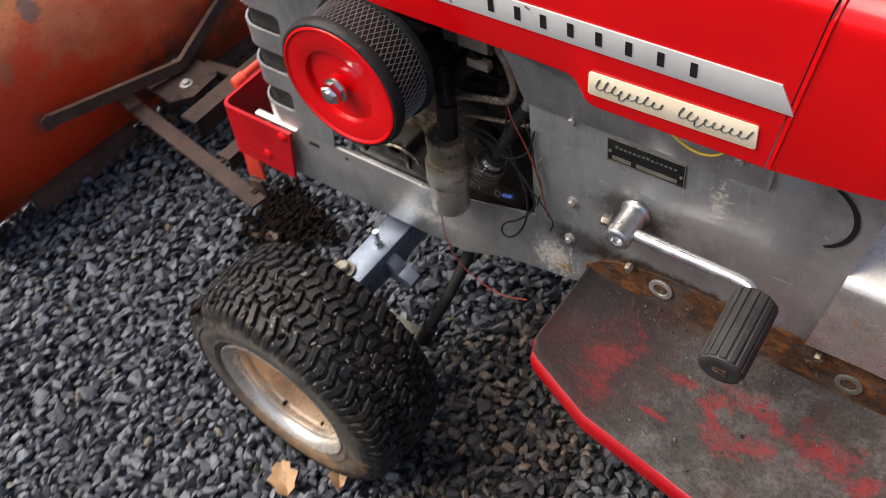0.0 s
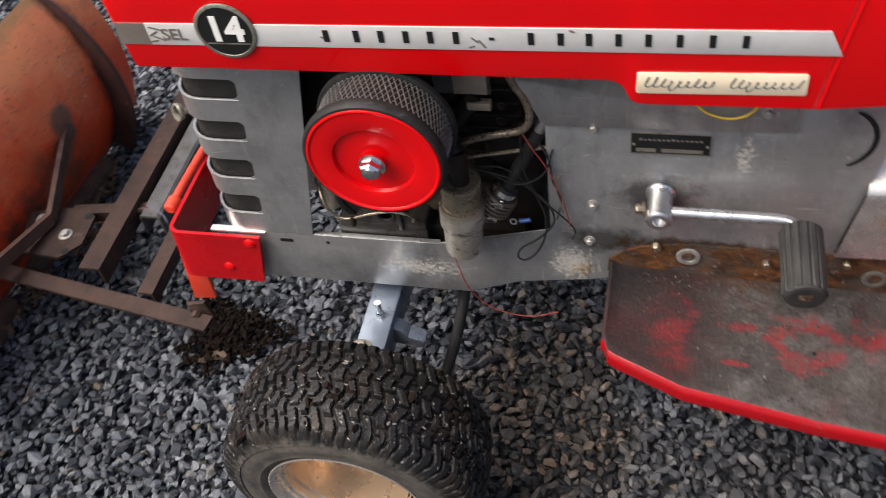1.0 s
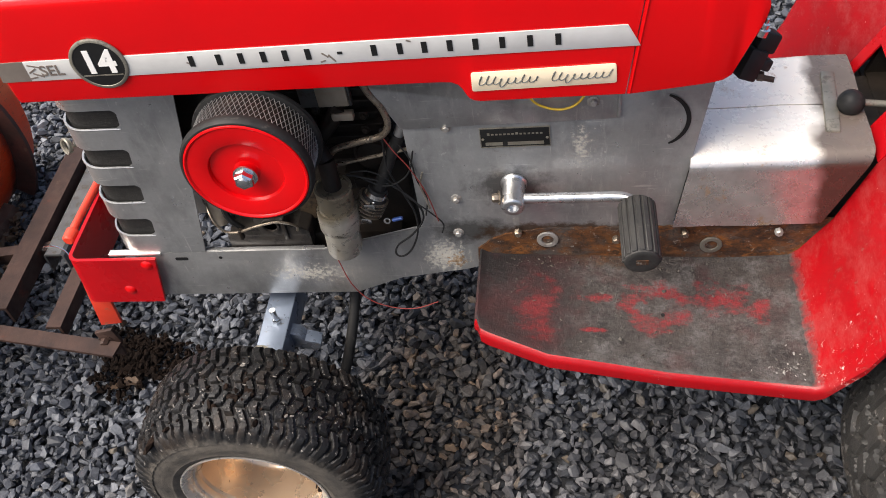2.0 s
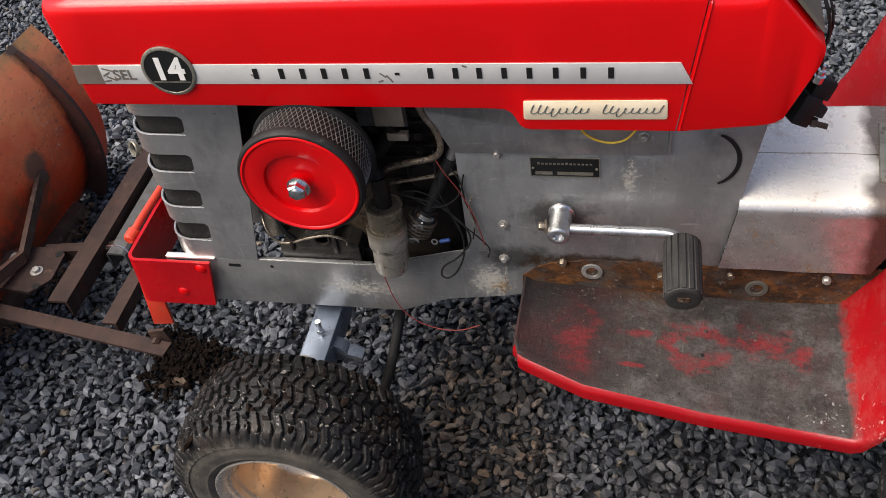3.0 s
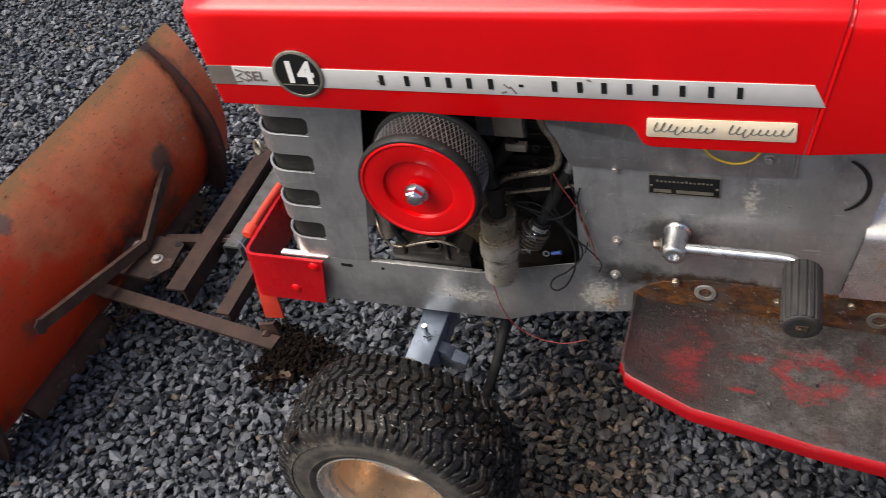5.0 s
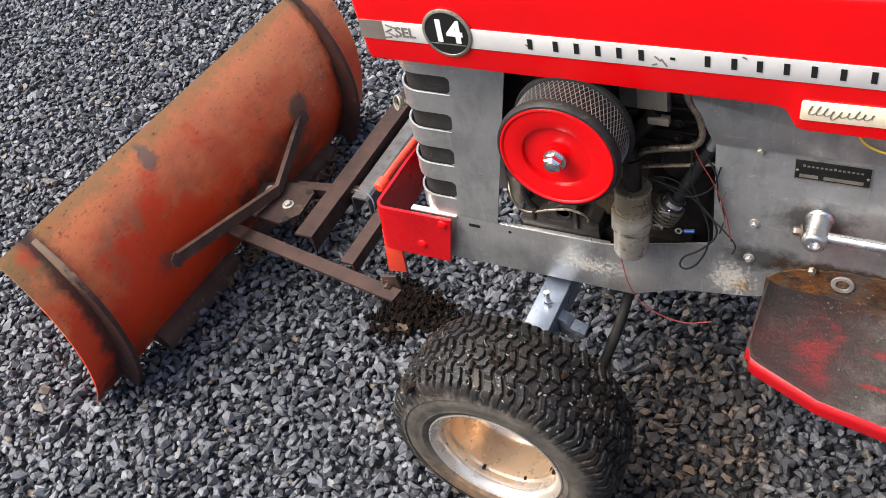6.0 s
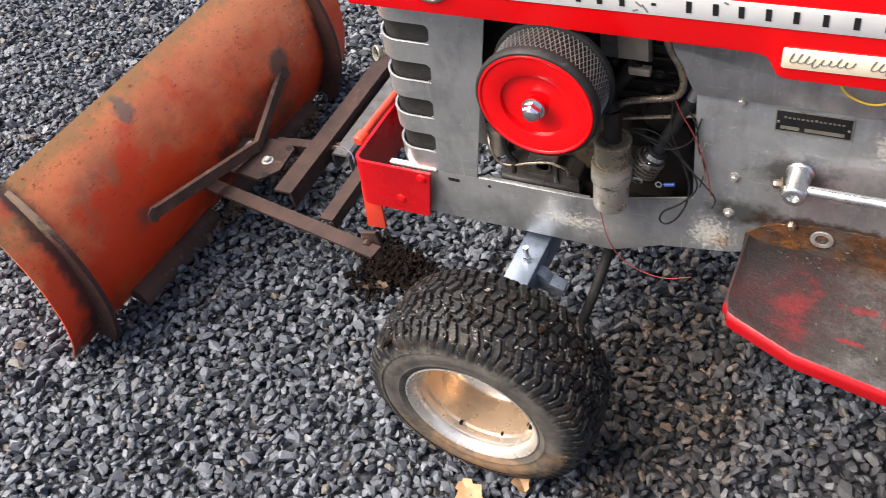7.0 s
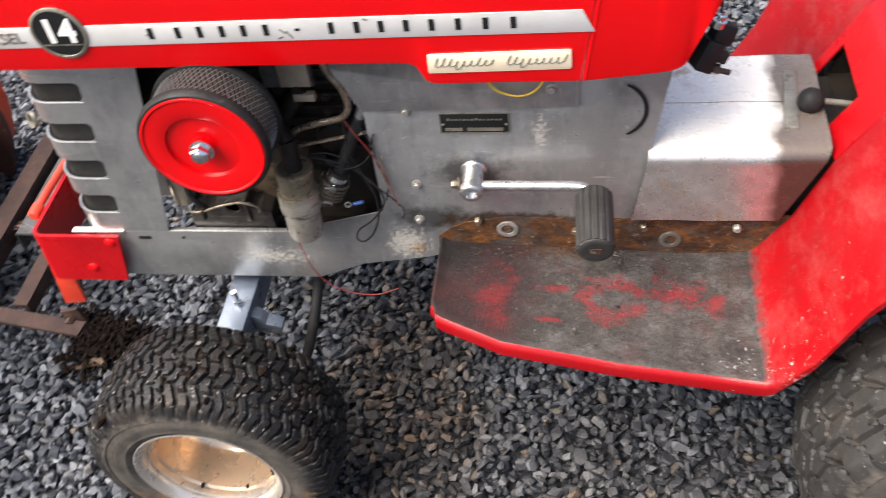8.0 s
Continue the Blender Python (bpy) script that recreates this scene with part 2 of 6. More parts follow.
col = blend(nt, ramp(nt, noise_tex(nt, 15, 10, 0.72), [(0.50, 0.0), (0.60, 0.8)]), col, (0.085, 0.070, 0.058))
col = blend(nt, ramp(nt, noise_tex(nt, 60, 10, 0.78), [(0.53, 0.0), (0.61, 0.85)]), col, (0.020, 0.013, 0.010))
col = blend(nt, ramp(nt, noise_tex(nt, 24, 10, 0.76, (0.8, 1, 1.4)), [(0.53, 0.0), (0.62, 0.85)]), col, (0.20, 0.075, 0.018))
col = blend(nt, ramp(nt, noise_tex(nt, 19, 10, 0.76, (0.6, 1, 1.6)), [(0.55, 0.0), (0.63, 0.85)]), col, (0.060, 0.054, 0.050))
col = blend(nt, ramp(nt, noise_tex(nt, 95, 10, 0.78), [(0.59, 0.0), (0.66, 0.8)]), col, (0.30, 0.27, 0.24))
nt.links.new(col, p.inputs["Base Color"])
p.inputs["Roughness"].default_value = 0.72
p.inputs["Specular IOR Level"].default_value = 0.2
bump(nt, p, noise_tex(nt, 120, 10, 0.78), 0.9, 0.0026)
RUSTY_BAR, nt, p = shader("rusty_brown_bar")
col = blend(nt, ramp(nt, noise_tex(nt, 16, 9, 0.7), [(0.36, 0.0), (0.64, 1.0)]), (0.024, 0.014, 0.0115), (0.052, 0.029, 0.022))
col = blend(nt, ramp(nt, noise_tex(nt, 40, 10, 0.75, (1, 0.4, 1)), [(0.52, 0.0), (0.63, 0.85)]), col, (0.018, 0.012, 0.010))
col = blend(nt, ramp(nt, noise_tex(nt, 28, 10, 0.78), [(0.60, 0.0), (0.70, 0.7)]), col, (0.13, 0.085, 0.060))
col = blend(nt, ramp(nt, noise_tex(nt, 20, 9, 0.7, (0.5, 1, 1)), [(0.61, 0.0), (0.69, 0.7)]), col, (0.11, 0.022, 0.012))
nt.links.new(col, p.inputs["Base Color"])
nt.links.new(ramp(nt, noise_tex(nt, 50, 8), [(0.3, 0.42), (0.7, 0.75)]), p.inputs["Roughness"])
p.inputs["Specular IOR Level"].default_value = 0.22
bump(nt, p, noise_tex(nt, 130, 9, 0.7), 0.5, 0.0012)
RIB, nt, p = shader("grimy_rib")
col = blend(nt, ramp(nt, noise_tex(nt, 14, 9, 0.7), [(0.38, 0.0), (0.62, 1.0)]), (0.075, 0.030, 0.024), (0.042, 0.027, 0.022))
col = blend(nt, ramp(nt, noise_tex(nt, 40, 9, 0.74), [(0.56, 0.0), (0.66, 0.8)]), col, (0.012, 0.010, 0.010))
bare = calc(nt, "ADD", calc(nt, "MULTIPLY", near(nt, (-1.285, -0.27, 0.43), 0.15, (0.7, 1, 1)), 0.42), noise_tex(nt, 34, 9, 0.74))
col = blend(nt, ramp(nt, bare, [(0.62, 0.0), (0.80, 0.85)]), col, (0.30, 0.21, 0.14))
nt.links.new(col, p.inputs["Base Color"])
nt.links.new(ramp(nt, noise_tex(nt, 50, 7), [(0.3, 0.35), (0.7, 0.65)]), p.inputs["Roughness"])
p.inputs["Specular IOR Level"].default_value = 0.3
bump(nt, p, noise_tex(nt, 120, 8), 0.4, 0.001)
STRUT = surface("worn_brown_strut", (0.105, 0.058, 0.042), (0.060, 0.034, 0.026), 18, (0.4, 0.65), relief=0.5, relief_scale=120, relief_m=0.001, dirt=(0.16, 0.115, 0.082), dirt_at=(0.58, 0.70), dirt_scale=34, gloss=0.25)
CREAM = surface("cream_plate", (0.72, 0.62, 0.46), (0.66, 0.55, 0.38), 40, (0.35, 0.5), dirt=(0.35, 0.22, 0.12), dirt_at=(0.68, 0.76), dirt_scale=90)
STRIPE = surface("silver_decal", (0.55, 0.545, 0.53), (0.46, 0.455, 0.44), 22, (0.35, 0.5), metal=0.2, dirt=(0.26, 0.15, 0.12), dirt_at=(0.655, 0.70), dirt_scale=70)
BARE_STRIPE = surface("worn_decal", (0.16, 0.13, 0.11), (0.22, 0.19, 0.16), 30, (0.4, 0.6), metal=0.3)
INK = surface("black_print", (0.008, 0.008, 0.008), (0.012, 0.012, 0.012), 80, (0.5, 0.6), relief=0.02, gloss=0.2)
SCRIPT_INK = surface("worn_script_print", (0.05, 0.055, 0.05), (0.16, 0.165, 0.15), 120, (0.4, 0.6), relief=0.02, gloss=0.3)
WHITE = surface("white_print", (0.78, 0.76, 0.72), (0.7, 0.68, 0.64), 80, (0.4, 0.5), relief=0.02)
YELLOW = surface("yellow_insulation", (0.75, 0.5, 0.02), (0.7, 0.45, 0.02), 80, (0.35, 0.5), relief=0.02)
RED_WIRE = surface("red_insulation", (0.17, 0.022, 0.018), (0.22, 0.03, 0.022), 80, (0.35, 0.5), relief=0.02)
BLUE = surface("blue_plastic", (0.035, 0.085, 0.28), (0.03, 0.07, 0.24), 80, (0.3, 0.4), relief=0.02)
SCREEN_MESH = surface("grille_screen", (0.009, 0.0085, 0.008), (0.020, 0.0185, 0.016), 90, (0.5, 0.7), metal=0.3, relief=0.8, relief_scale=700, relief_m=0.001)
LEAF = surface("dry_leaf", (0.36, 0.215, 0.11), (0.26, 0.15, 0.07), 60, (0.6, 0.8), relief=0.3, relief_scale=200)
WIRE_GREY = surface("grey_wire_mesh", (0.25, 0.245, 0.235), (0.15, 0.145, 0.14), 60, (0.35, 0.5), metal=0.4, relief=0.05)
CHANNEL = surface("grimy_grey_paint", (0.10, 0.10, 0.098), (0.055, 0.053, 0.052), 25, (0.4, 0.6), metal=0.2, dirt=(0.05, 0.035, 0.025), dirt_at=(0.55, 0.65), dirt_scale=50)
PALE_GRIT = surface("pale_grit", (0.22, 0.21, 0.195), (0.12, 0.115, 0.105), 90, (0.7, 0.9), relief=0.2)
MUD_FLECK = surface("pale_mud", (0.17, 0.155, 0.14), (0.085, 0.075, 0.065), 90, (0.7, 0.9), relief=0.3)
PAN_DIRT = surface("dried_dirt", (0.075, 0.066, 0.056), (0.030, 0.025, 0.020), 70, (0.7, 0.9), relief=0.3)
LEAF_OLD = surface("rotting_leaf", (0.085, 0.050, 0.026), (0.055, 0.032, 0.018), 60, (0.6, 0.8), relief=0.3, relief_scale=200)
SOIL = surface("dark_soil", (0.0045, 0.003, 0.0024), (0.013, 0.0075, 0.005), 60, (0.8, 0.95), relief=0.6, relief_scale=300, relief_m=0.001, gloss=0.1)

# ---- mesh helpers ----
def V(*a):
    return Vector(a)


def part(name, bm, material, parent, label="", smooth=True, angle=38):
    me = bpy.data.meshes.new(name)
    bmesh.ops.remove_doubles(bm, verts=bm.verts, dist=1e-6)
    bmesh.ops.recalc_face_normals(bm, faces=bm.faces)
    if smooth:
        lim = radians(angle)
        for f in bm.faces:
            f.smooth = True
        for e in bm.edges:
            e.smooth = len(e.link_faces) == 2 and e.calc_face_angle(0) < lim
    bm.to_mesh(me)
    bm.free()
    for m in material if isinstance(material, (list, tuple)) else [material]:
        me.materials.append(m)
    ob = new(name, me)
    ob.parent = parent
    if label:
        tagged(ob, label)
    return ob


def thing(name, label, category, kind="", group=""):
    return tagged(new(name), label, category, group, kind)


def add_box(bm, lo, hi, bevel=0.0, m=None, seg=2):
    c = [(a + b) / 2 for a, b in zip(lo, hi)]
    s = [abs(b - a) for a, b in zip(lo, hi)]
    mat = Matrix.Translation(c) @ Matrix.Diagonal((*s, 1))
    vs = bmesh.ops.create_cube(bm, size=1, matrix=mat)["verts"]
    if bevel:
        es = list({e for v in vs for e in v.link_edges})
        out = bmesh.ops.bevel(bm, geom=es, offset=bevel, segments=seg, affect="EDGES", profile=0.5)
        vs = list({v for f in out["faces"] for v in f.verts} | {v for v in vs if v.is_valid})
    if m is not None:
        bmesh.ops.transform(bm, matrix=m, verts=vs)
    return vs


def ring(bm, centre, ax, bx, r, n, phase=0.0):
    return [bm.verts.new(centre + ax * (r * math.cos(2 * math.pi * k / n + phase)) + bx * (r * math.sin(2 * math.pi * k / n + phase))) for k in range(n)]


def frame_of(d):
    d = d.normalized()
    up = V(0, 0, 1) if abs(d.z) < 0.9 else V(1, 0, 0)
    a = d.cross(up).normalized()
    return a, d.cross(a).normalized()


def skin(bm, rows, close_u=True, caps=True):
    for a, b in zip(rows, rows[1:]):
        n = len(a)
        for k in range(n if close_u else n - 1):
            bm.faces.new((a[k], a[(k + 1) % n], b[(k + 1) % n], b[k]))
    if caps:
        bm.faces.new(rows[0][::-1])
        bm.faces.new(rows[-1])


def add_lathe(bm, origin, axis, profile, n=48, caps=True, phase=0.0):
    """profile: (distance along the axis, radius) from one end to the other."""
    axis = V(*axis).normalized()
    a, b = frame_of(axis)
    skin(bm, [ring(bm, V(*origin) + axis * h, a, b, max(r, 1e-4), n, phase) for h, r in profile], True, caps)


def add_rod(bm, p, q, r, n=14, bevel=0.0):
    p, q = V(*p), V(*q)
    L = (q - p).length
    prof = [(0, r), (L, r)] if not bevel else [(0, r - bevel), (bevel, r), (L - bevel, r), (L, r - bevel)]
    add_lathe(bm, p, q - p, prof, n)


def spline(pts, steps=6):
    P = [V(*p) for p in pts]
    P = [P[0] * 2 - P[1]] + P + [P[-1] * 2 - P[-2]]
    out = []
    for i in range(1, len(P) - 2):
        for k in range(steps):
            t = k / steps
            a, b, c, d = P[i - 1:i + 3]
            out.append(0.5 * ((2 * b) + (c - a) * t + (2 * a - 5 * b + 4 * c - d) * t * t + (3 * b - a - 3 * c + d) * t ** 3))
    return out + [P[-2]]


def add_tube(bm, pts, r, n=8, steps=6):
    path = spline(pts, steps)
    rows = []
    a = None
    for i, p in enumerate(path):
        d = (path[min(i + 1, len(path) - 1)] - path[max(i - 1, 0)]).normalized()
        if a is None:
            a, _ = frame_of(d)
        a = (a - d * a.dot(d)).normalized()
        rows.append(ring(bm, p, a, d.cross(a), r, n))
    skin(bm, rows)


def add_prism(bm, outline, y0, y1, bevel=0.0):
    """outline in x, z; extruded from y0 to y1."""
    f0 = [bm.verts.new((x, y0, z)) for x, z in outline]
    f1 = [bm.verts.new((x, y1, z)) for x, z in outline]
    n = len(outline)
    faces = [bm.faces.new(f0), bm.faces.new(f1[::-1])]
    faces += [bm.faces.new((f0[(k + 1) % n], f0[k], f1[k], f1[(k + 1) % n])) for k in range(n)]
    if bevel:
        bmesh.ops.bevel(bm, geom=list(faces[0].edges) + list(faces[1].edges), offset=bevel, segments=2, affect="EDGES", profile=0.5)


def add_bolt(bm, p, r=0.006, h=0.005, axis=(0, -1, 0), washer=True, phase=0.3):
    if washer:
        add_lathe(bm, p, axis, [(0, r * 1.75), (0.0012, r * 1.75), (0.0016, r * 1.6)], 20)
    add_lathe(bm, V(*p) + V(*axis) * 0.001, axis, [(0, r * 1.1), (h * 0.8, r * 1.1), (h, r * 0.85)], 6, phase=phase)


def round_corners(pts, r, seg=5):
    """Rounds every corner of a 2D outline; r one radius or a list."""
    out = []
    n = len(pts)
    for i in range(n):
        p, q, s = Vector(pts[i - 1]), Vector(pts[i]), Vector(pts[(i + 1) % n])
        rr = r[i] if isinstance(r, (list, tuple)) else r
        if rr <= 0:
            out.append(tuple(q))
            continue
        a, b = (p - q).normalized(), (s - q).normalized()
        half = a.angle(b) / 2
        d = min(rr / math.tan(half), (p - q).length * 0.49, (s - q).length * 0.49)
        for k in range(seg + 1):
            t = k / seg
            out.append(tuple((q + a * d) * (1 - t) ** 2 + q * 2 * t * (1 - t) + (q + b * d) * t ** 2))
    return out

# ---- ground ----
def gravel_colour(nt, p, spread):
    """Grey basalt chips with a few tan ones; browner where the soil works through beside the front wheel, warmer and
    darkened for shade round the footrest.
    """
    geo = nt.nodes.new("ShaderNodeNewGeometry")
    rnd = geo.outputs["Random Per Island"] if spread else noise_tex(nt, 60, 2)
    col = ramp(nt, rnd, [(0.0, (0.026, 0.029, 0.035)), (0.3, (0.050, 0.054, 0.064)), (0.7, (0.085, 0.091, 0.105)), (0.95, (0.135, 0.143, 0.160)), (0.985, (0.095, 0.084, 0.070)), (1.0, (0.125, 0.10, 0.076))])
    # Brown soil among the stones, its tone lowered for the shade by the tractor.
    soil_at = blend(nt, 0.5, near(nt, (-0.09, -0.03, 0), 0.38, (1.5, 0.78, 1)), noise_tex(nt, 9, 4))
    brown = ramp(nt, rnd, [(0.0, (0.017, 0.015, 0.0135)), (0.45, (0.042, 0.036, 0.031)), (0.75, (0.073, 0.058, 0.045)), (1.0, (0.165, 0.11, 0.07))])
    col = blend(nt, ramp(nt, soil_at, [(0.34, 0.0), (0.54, 0.85)]), col, brown)
    # Warmer stones round the footrest, with the shade there put into their colour.
    warm_shade = blend(nt, 0.5, near(nt, (0.34, -0.40, 0), 0.62, (1, 0.9, 1)), noise_tex(nt, 5, 5, 0.6))
    col = blend(nt, ramp(nt, warm_shade, [(0.34, 0.0), (0.56, 1.0)]), col, blend(nt, 1.0, col, (0.74, 0.68, 0.62), "MULTIPLY"))
    grain = ramp(nt, noise_tex(nt, 160, 5), [(0.3, 0.72), (0.7, 1.18)])
    nt.links.new(blend(nt, 1.0, col, grain, "MULTIPLY"), p.inputs["Base Color"])
    p.inputs["Roughness"].default_value = 0.52
    p.inputs["Specular IOR Level"].default_value = 0.3
    bump(nt, p, noise_tex(nt, 420, 4), 0.5, 0.0008)


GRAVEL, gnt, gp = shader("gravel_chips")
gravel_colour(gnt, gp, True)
GROUND, bnt, bp = shader("gravel_bed")
bco = bnt.nodes.new("ShaderNodeTexCoord")
cell = bnt.nodes.new("ShaderNodeTexVoronoi")
cell.inputs["Scale"].default_value = 52
bnt.links.new(bco.outputs["Object"], cell.inputs["Vector"])
shade = bnt.nodes.new("ShaderNodeSeparateColor")
bnt.links.new(cell.outputs["Color"], shade.inputs[0])
bcol = ramp(bnt, shade.outputs[0], [(0.0, (0.020, 0.022, 0.026)), (0.5, (0.046, 0.050, 0.058)), (0.95, (0.085, 0.090, 0.102)), (1.0, (0.08, 0.07, 0.055))])
bcol = blend(bnt, ramp(bnt, cell.outputs["Distance"], [(0.35, 0.0), (0.62, 0.9)]), bcol, (0.012, 0.012, 0.013))
bcol = blend(bnt, ramp(bnt, noise_tex(bnt, 1.3, 5), [(0.4, 0.0), (0.7, 0.3)]), bcol, (0.040, 0.042, 0.047))
bnt.links.new(bcol, bp.inputs["Base Color"])
bp.inputs["Roughness"].default_value = 0.75
bp.inputs["Specular IOR Level"].default_value = 0.2
bump(bnt, bp, calc(bnt, "SUBTRACT", 1.0, cell.outputs["Distance"]), 0.8, 0.008)

bm = bmesh.new()
W = 300
edges = [-W, -40, -8, -3.4, -1.5, 0, 1.0, 4, 8, 40, W]
grid = [[bm.verts.new((x, y, -0.028)) for x in edges] for y in edges]
for a, b in zip(grid, grid[1:]):
    for k in range(len(a) - 1):
        bm.faces.new((a[k], a[k + 1], b[k + 1], b[k]))
ground = part("ground", bm, GROUND, None)
tagged(ground, "flat yard of grey crushed stone gravel", "ground", kind="structure")


def stone_shapes(count, rng):
    """Angular chips: hulls of scattered points."""
    shapes = []
    for _ in range(count):
        sb = bmesh.new()
        squash = np.array([1.0, rng.uniform(0.52, 0.88), rng.uniform(0.40, 0.66)])
        for _ in range(rng.integers(13, 19)):
            d = rng.normal(size=3)
            sb.verts.new(d / np.linalg.norm(d) * squash * rng.uniform(0.82, 1.0))
        bmesh.ops.convex_hull(sb, input=sb.verts)
        bmesh.ops.delete(sb, geom=[v for v in sb.verts if not v.link_faces], context="VERTS")
        bmesh.ops.triangulate(sb, faces=sb.faces)
        sb.verts.index_update()
        shapes.append((np.array([v.co[:] for v in sb.verts]), np.array([[v.index for v in f.verts] for f in sb.faces])))
        sb.free()
    return shapes


def scatter(name, places, sizes, shapes, material, rng, tilt=0.5):
    """One mesh of many loose pieces at the given places."""
    VS, FS, base = [], [], 0
    pick = rng.integers(0, len(shapes), len(places))
    for k, (v, f) in enumerate(shapes):
        idx = np.nonzero(pick == k)[0]
        if not len(idx):
            continue
        n = len(idx)
        az, tx, ty = rng.uniform(0, 2 * np.pi, n), rng.normal(0, tilt, n), rng.normal(0, tilt, n)
        cz, sz, cx, sx, cy, sy = np.cos(az), np.sin(az), np.cos(tx), np.sin(tx), np.cos(ty), np.sin(ty)
        o, i1 = np.zeros(n), np.ones(n)
        Rz = np.array([[cz, -sz, o], [sz, cz, o], [o, o, i1]]).transpose(2, 0, 1)
        Rx = np.array([[i1, o, o], [o, cx, -sx], [o, sx, cx]]).transpose(2, 0, 1)
        Ry = np.array([[cy, o, sy], [o, i1, o], [-sy, o, cy]]).transpose(2, 0, 1)
        R = Rx @ Ry @ Rz
        P = np.einsum("nij,vj->nvi", R, v) * sizes[idx][:, None, None] + places[idx][:, None, :]
        VS.append(P.reshape(-1, 3))
        FS.append((f[None] + (np.arange(n) * len(v))[:, None, None]).reshape(-1, 3) + base)
        base += n * len(v)
    VS, FS = np.concatenate(VS), np.concatenate(FS)
    me = bpy.data.meshes.new(name)
    me.vertices.add(len(VS))
    me.vertices.foreach_set("co", VS.astype(np.float32).ravel())
    me.loops.add(FS.size)
    me.loops.foreach_set("vertex_index", FS.astype(np.int32).ravel())
    me.polygons.add(len(FS))
    me.polygons.foreach_set("loop_start", np.arange(0, FS.size, 3, dtype=np.int32))
    me.update(calc_edges=True)
    me.validate()
    me.polygons.foreach_set("use_smooth", np.zeros(len(FS), dtype=bool))
    me.materials.append(material)
    return new(name, me)


def gravel_places(rng):
    out = []
    for pitch, lift, keep in ((0.0200, -0.0220, 1.0), (0.0215, -0.0125, 0.96), (0.0235, -0.0045, 0.88)):
        xs, ys = np.arange(-3.2, 1.25, pitch), np.arange(-0.95, 1.8, pitch)
        g = np.stack(np.meshgrid(xs, ys), -1).reshape(-1, 2) + rng.uniform(-0.38, 0.38, (len(xs) * len(ys), 2)) * pitch
        inside = np.minimum.reduce([g[:, 0] + 3.2, 1.25 - g[:, 0], g[:, 1] + 0.95, 1.8 - g[:, 1]])
        g = g[rng.random(len(g)) < keep * np.clip(inside / 0.22, 0.04, 1)]
        out.append(np.c_[g, lift + rng.normal(0, 0.0026, len(g))])
    return np.concatenate(out)


rng = np.random.default_rng(7)
CHIPS = stone_shapes(26, rng)
spots = gravel_places(rng)
chip_r = np.clip(rng.lognormal(math.log(0.0128), 0.25, len(spots)), 0.006, 0.022)
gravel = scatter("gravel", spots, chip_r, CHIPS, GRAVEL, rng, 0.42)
tagged(gravel, "loose grey angular crushed stone covering the yard", "gravel", kind="stuff")

# ---- garden tractor ----
MID = 0.10          # the tractor's middle plane, y
tractor = thing("garden_tractor", "old red and grey garden tractor under repair on gravel", "tractor")


def side_x(z):
    """Lean of the grille's rear edge."""
    return -0.367 + (z - 0.755) * 0.184


# left and right side plates with the frame rail
PLATE = [(-0.545, 0.324), (-0.19, 0.324), (-0.108, 0.361), (0.0, 0.378), (0.05, 0.395), (0.33, 0.395), (0.318, 0.475), (0.36, 0.735), (0.368, 0.80), (-0.057, 0.80), (-0.057, 0.479), (-0.224, 0.4325), (-0.545, 0.4325)]
for y0, y1 in ((0.0, 0.004), (2 * MID - 0.004, 2 * MID)):
    bm = bmesh.new()
    add_prism(bm, PLATE, y0, y1, 0.0008)
    s = 1 if y0 == 0 else -1
    yl = y0 if s == 1 else y1
    # folded lip along the rail's top
    add_box(bm, (-0.545, yl + 0.0015, 0.4305), (-0.226, yl + s * 0.009, 0.4335), 0.0006)
    side_plate = part("side_plate", bm, STEEL, tractor, "scuffed grey sheet-metal side plate and frame rail")
    if s == 1:
        for x, z in ((-0.473, 0.417), (-0.405, 0.418)):
            bm = bmesh.new()
            o = round_corners([(x - 0.011, z - 0.0035), (x + 0.011, z - 0.0035), (x + 0.011, z + 0.0035), (x - 0.011, z + 0.0035)], 0.003)
            if x > -0.45:
                o = [(x + 0.003 * math.cos(k * math.pi / 6), z + 0.003 * math.sin(k * math.pi / 6)) for k in range(12)]
            add_prism(bm, o, -0.0006, 0.001)
            part("rail_hole", bm, INK, side_plate)

# upper cover plate along the left side
bm = bmesh.new()
add_prism(bm, round_corners([(-0.058, 0.681), (0.236, 0.6855), (0.242, 0.80), (-0.096, 0.80), (-0.089, 0.753)], [0.006, 0.003, 0, 0, 0.04]), -0.0045, -0.0005, 0.0008)
add_prism(bm, [(0.2365, 0.688), (0.2405, 0.688), (0.2465, 0.80), (0.2425, 0.80)], -0.0075, -0.0005, 0.0006)
part("cover_plate", bm, STEEL, tractor)

# bolts on the side
for x, z in ((0.004, 0.6785), (0.206, 0.7165), (0.002, 0.5385), (-0.003, 0.4655)):
    bm = bmesh.new()
    add_bolt(bm, (x, -0.0046 if z > 0.68 else 0.0, z), 0.0048, 0.006)
    part("side_bolt", bm, WASHER, tractor)

# curved slot at the rear of the side plate
bm = bmesh.new()
arc = [(0.281 + (0.0495 + 0.0032 * math.sin(k / 18 * math.pi) ** 0.5) * math.cos(a), 0.676 + (0.0495 + 0.0032 * math.sin(k / 18 * math.pi) ** 0.5) * math.sin(a)) for k, a in enumerate(np.linspace(-1.04, 1.08, 19))]
arc2 = [(0.281 + 0.0465 * math.cos(a), 0.676 + 0.0465 * math.sin(a)) for a in np.linspace(1.08, -1.04, 19)]
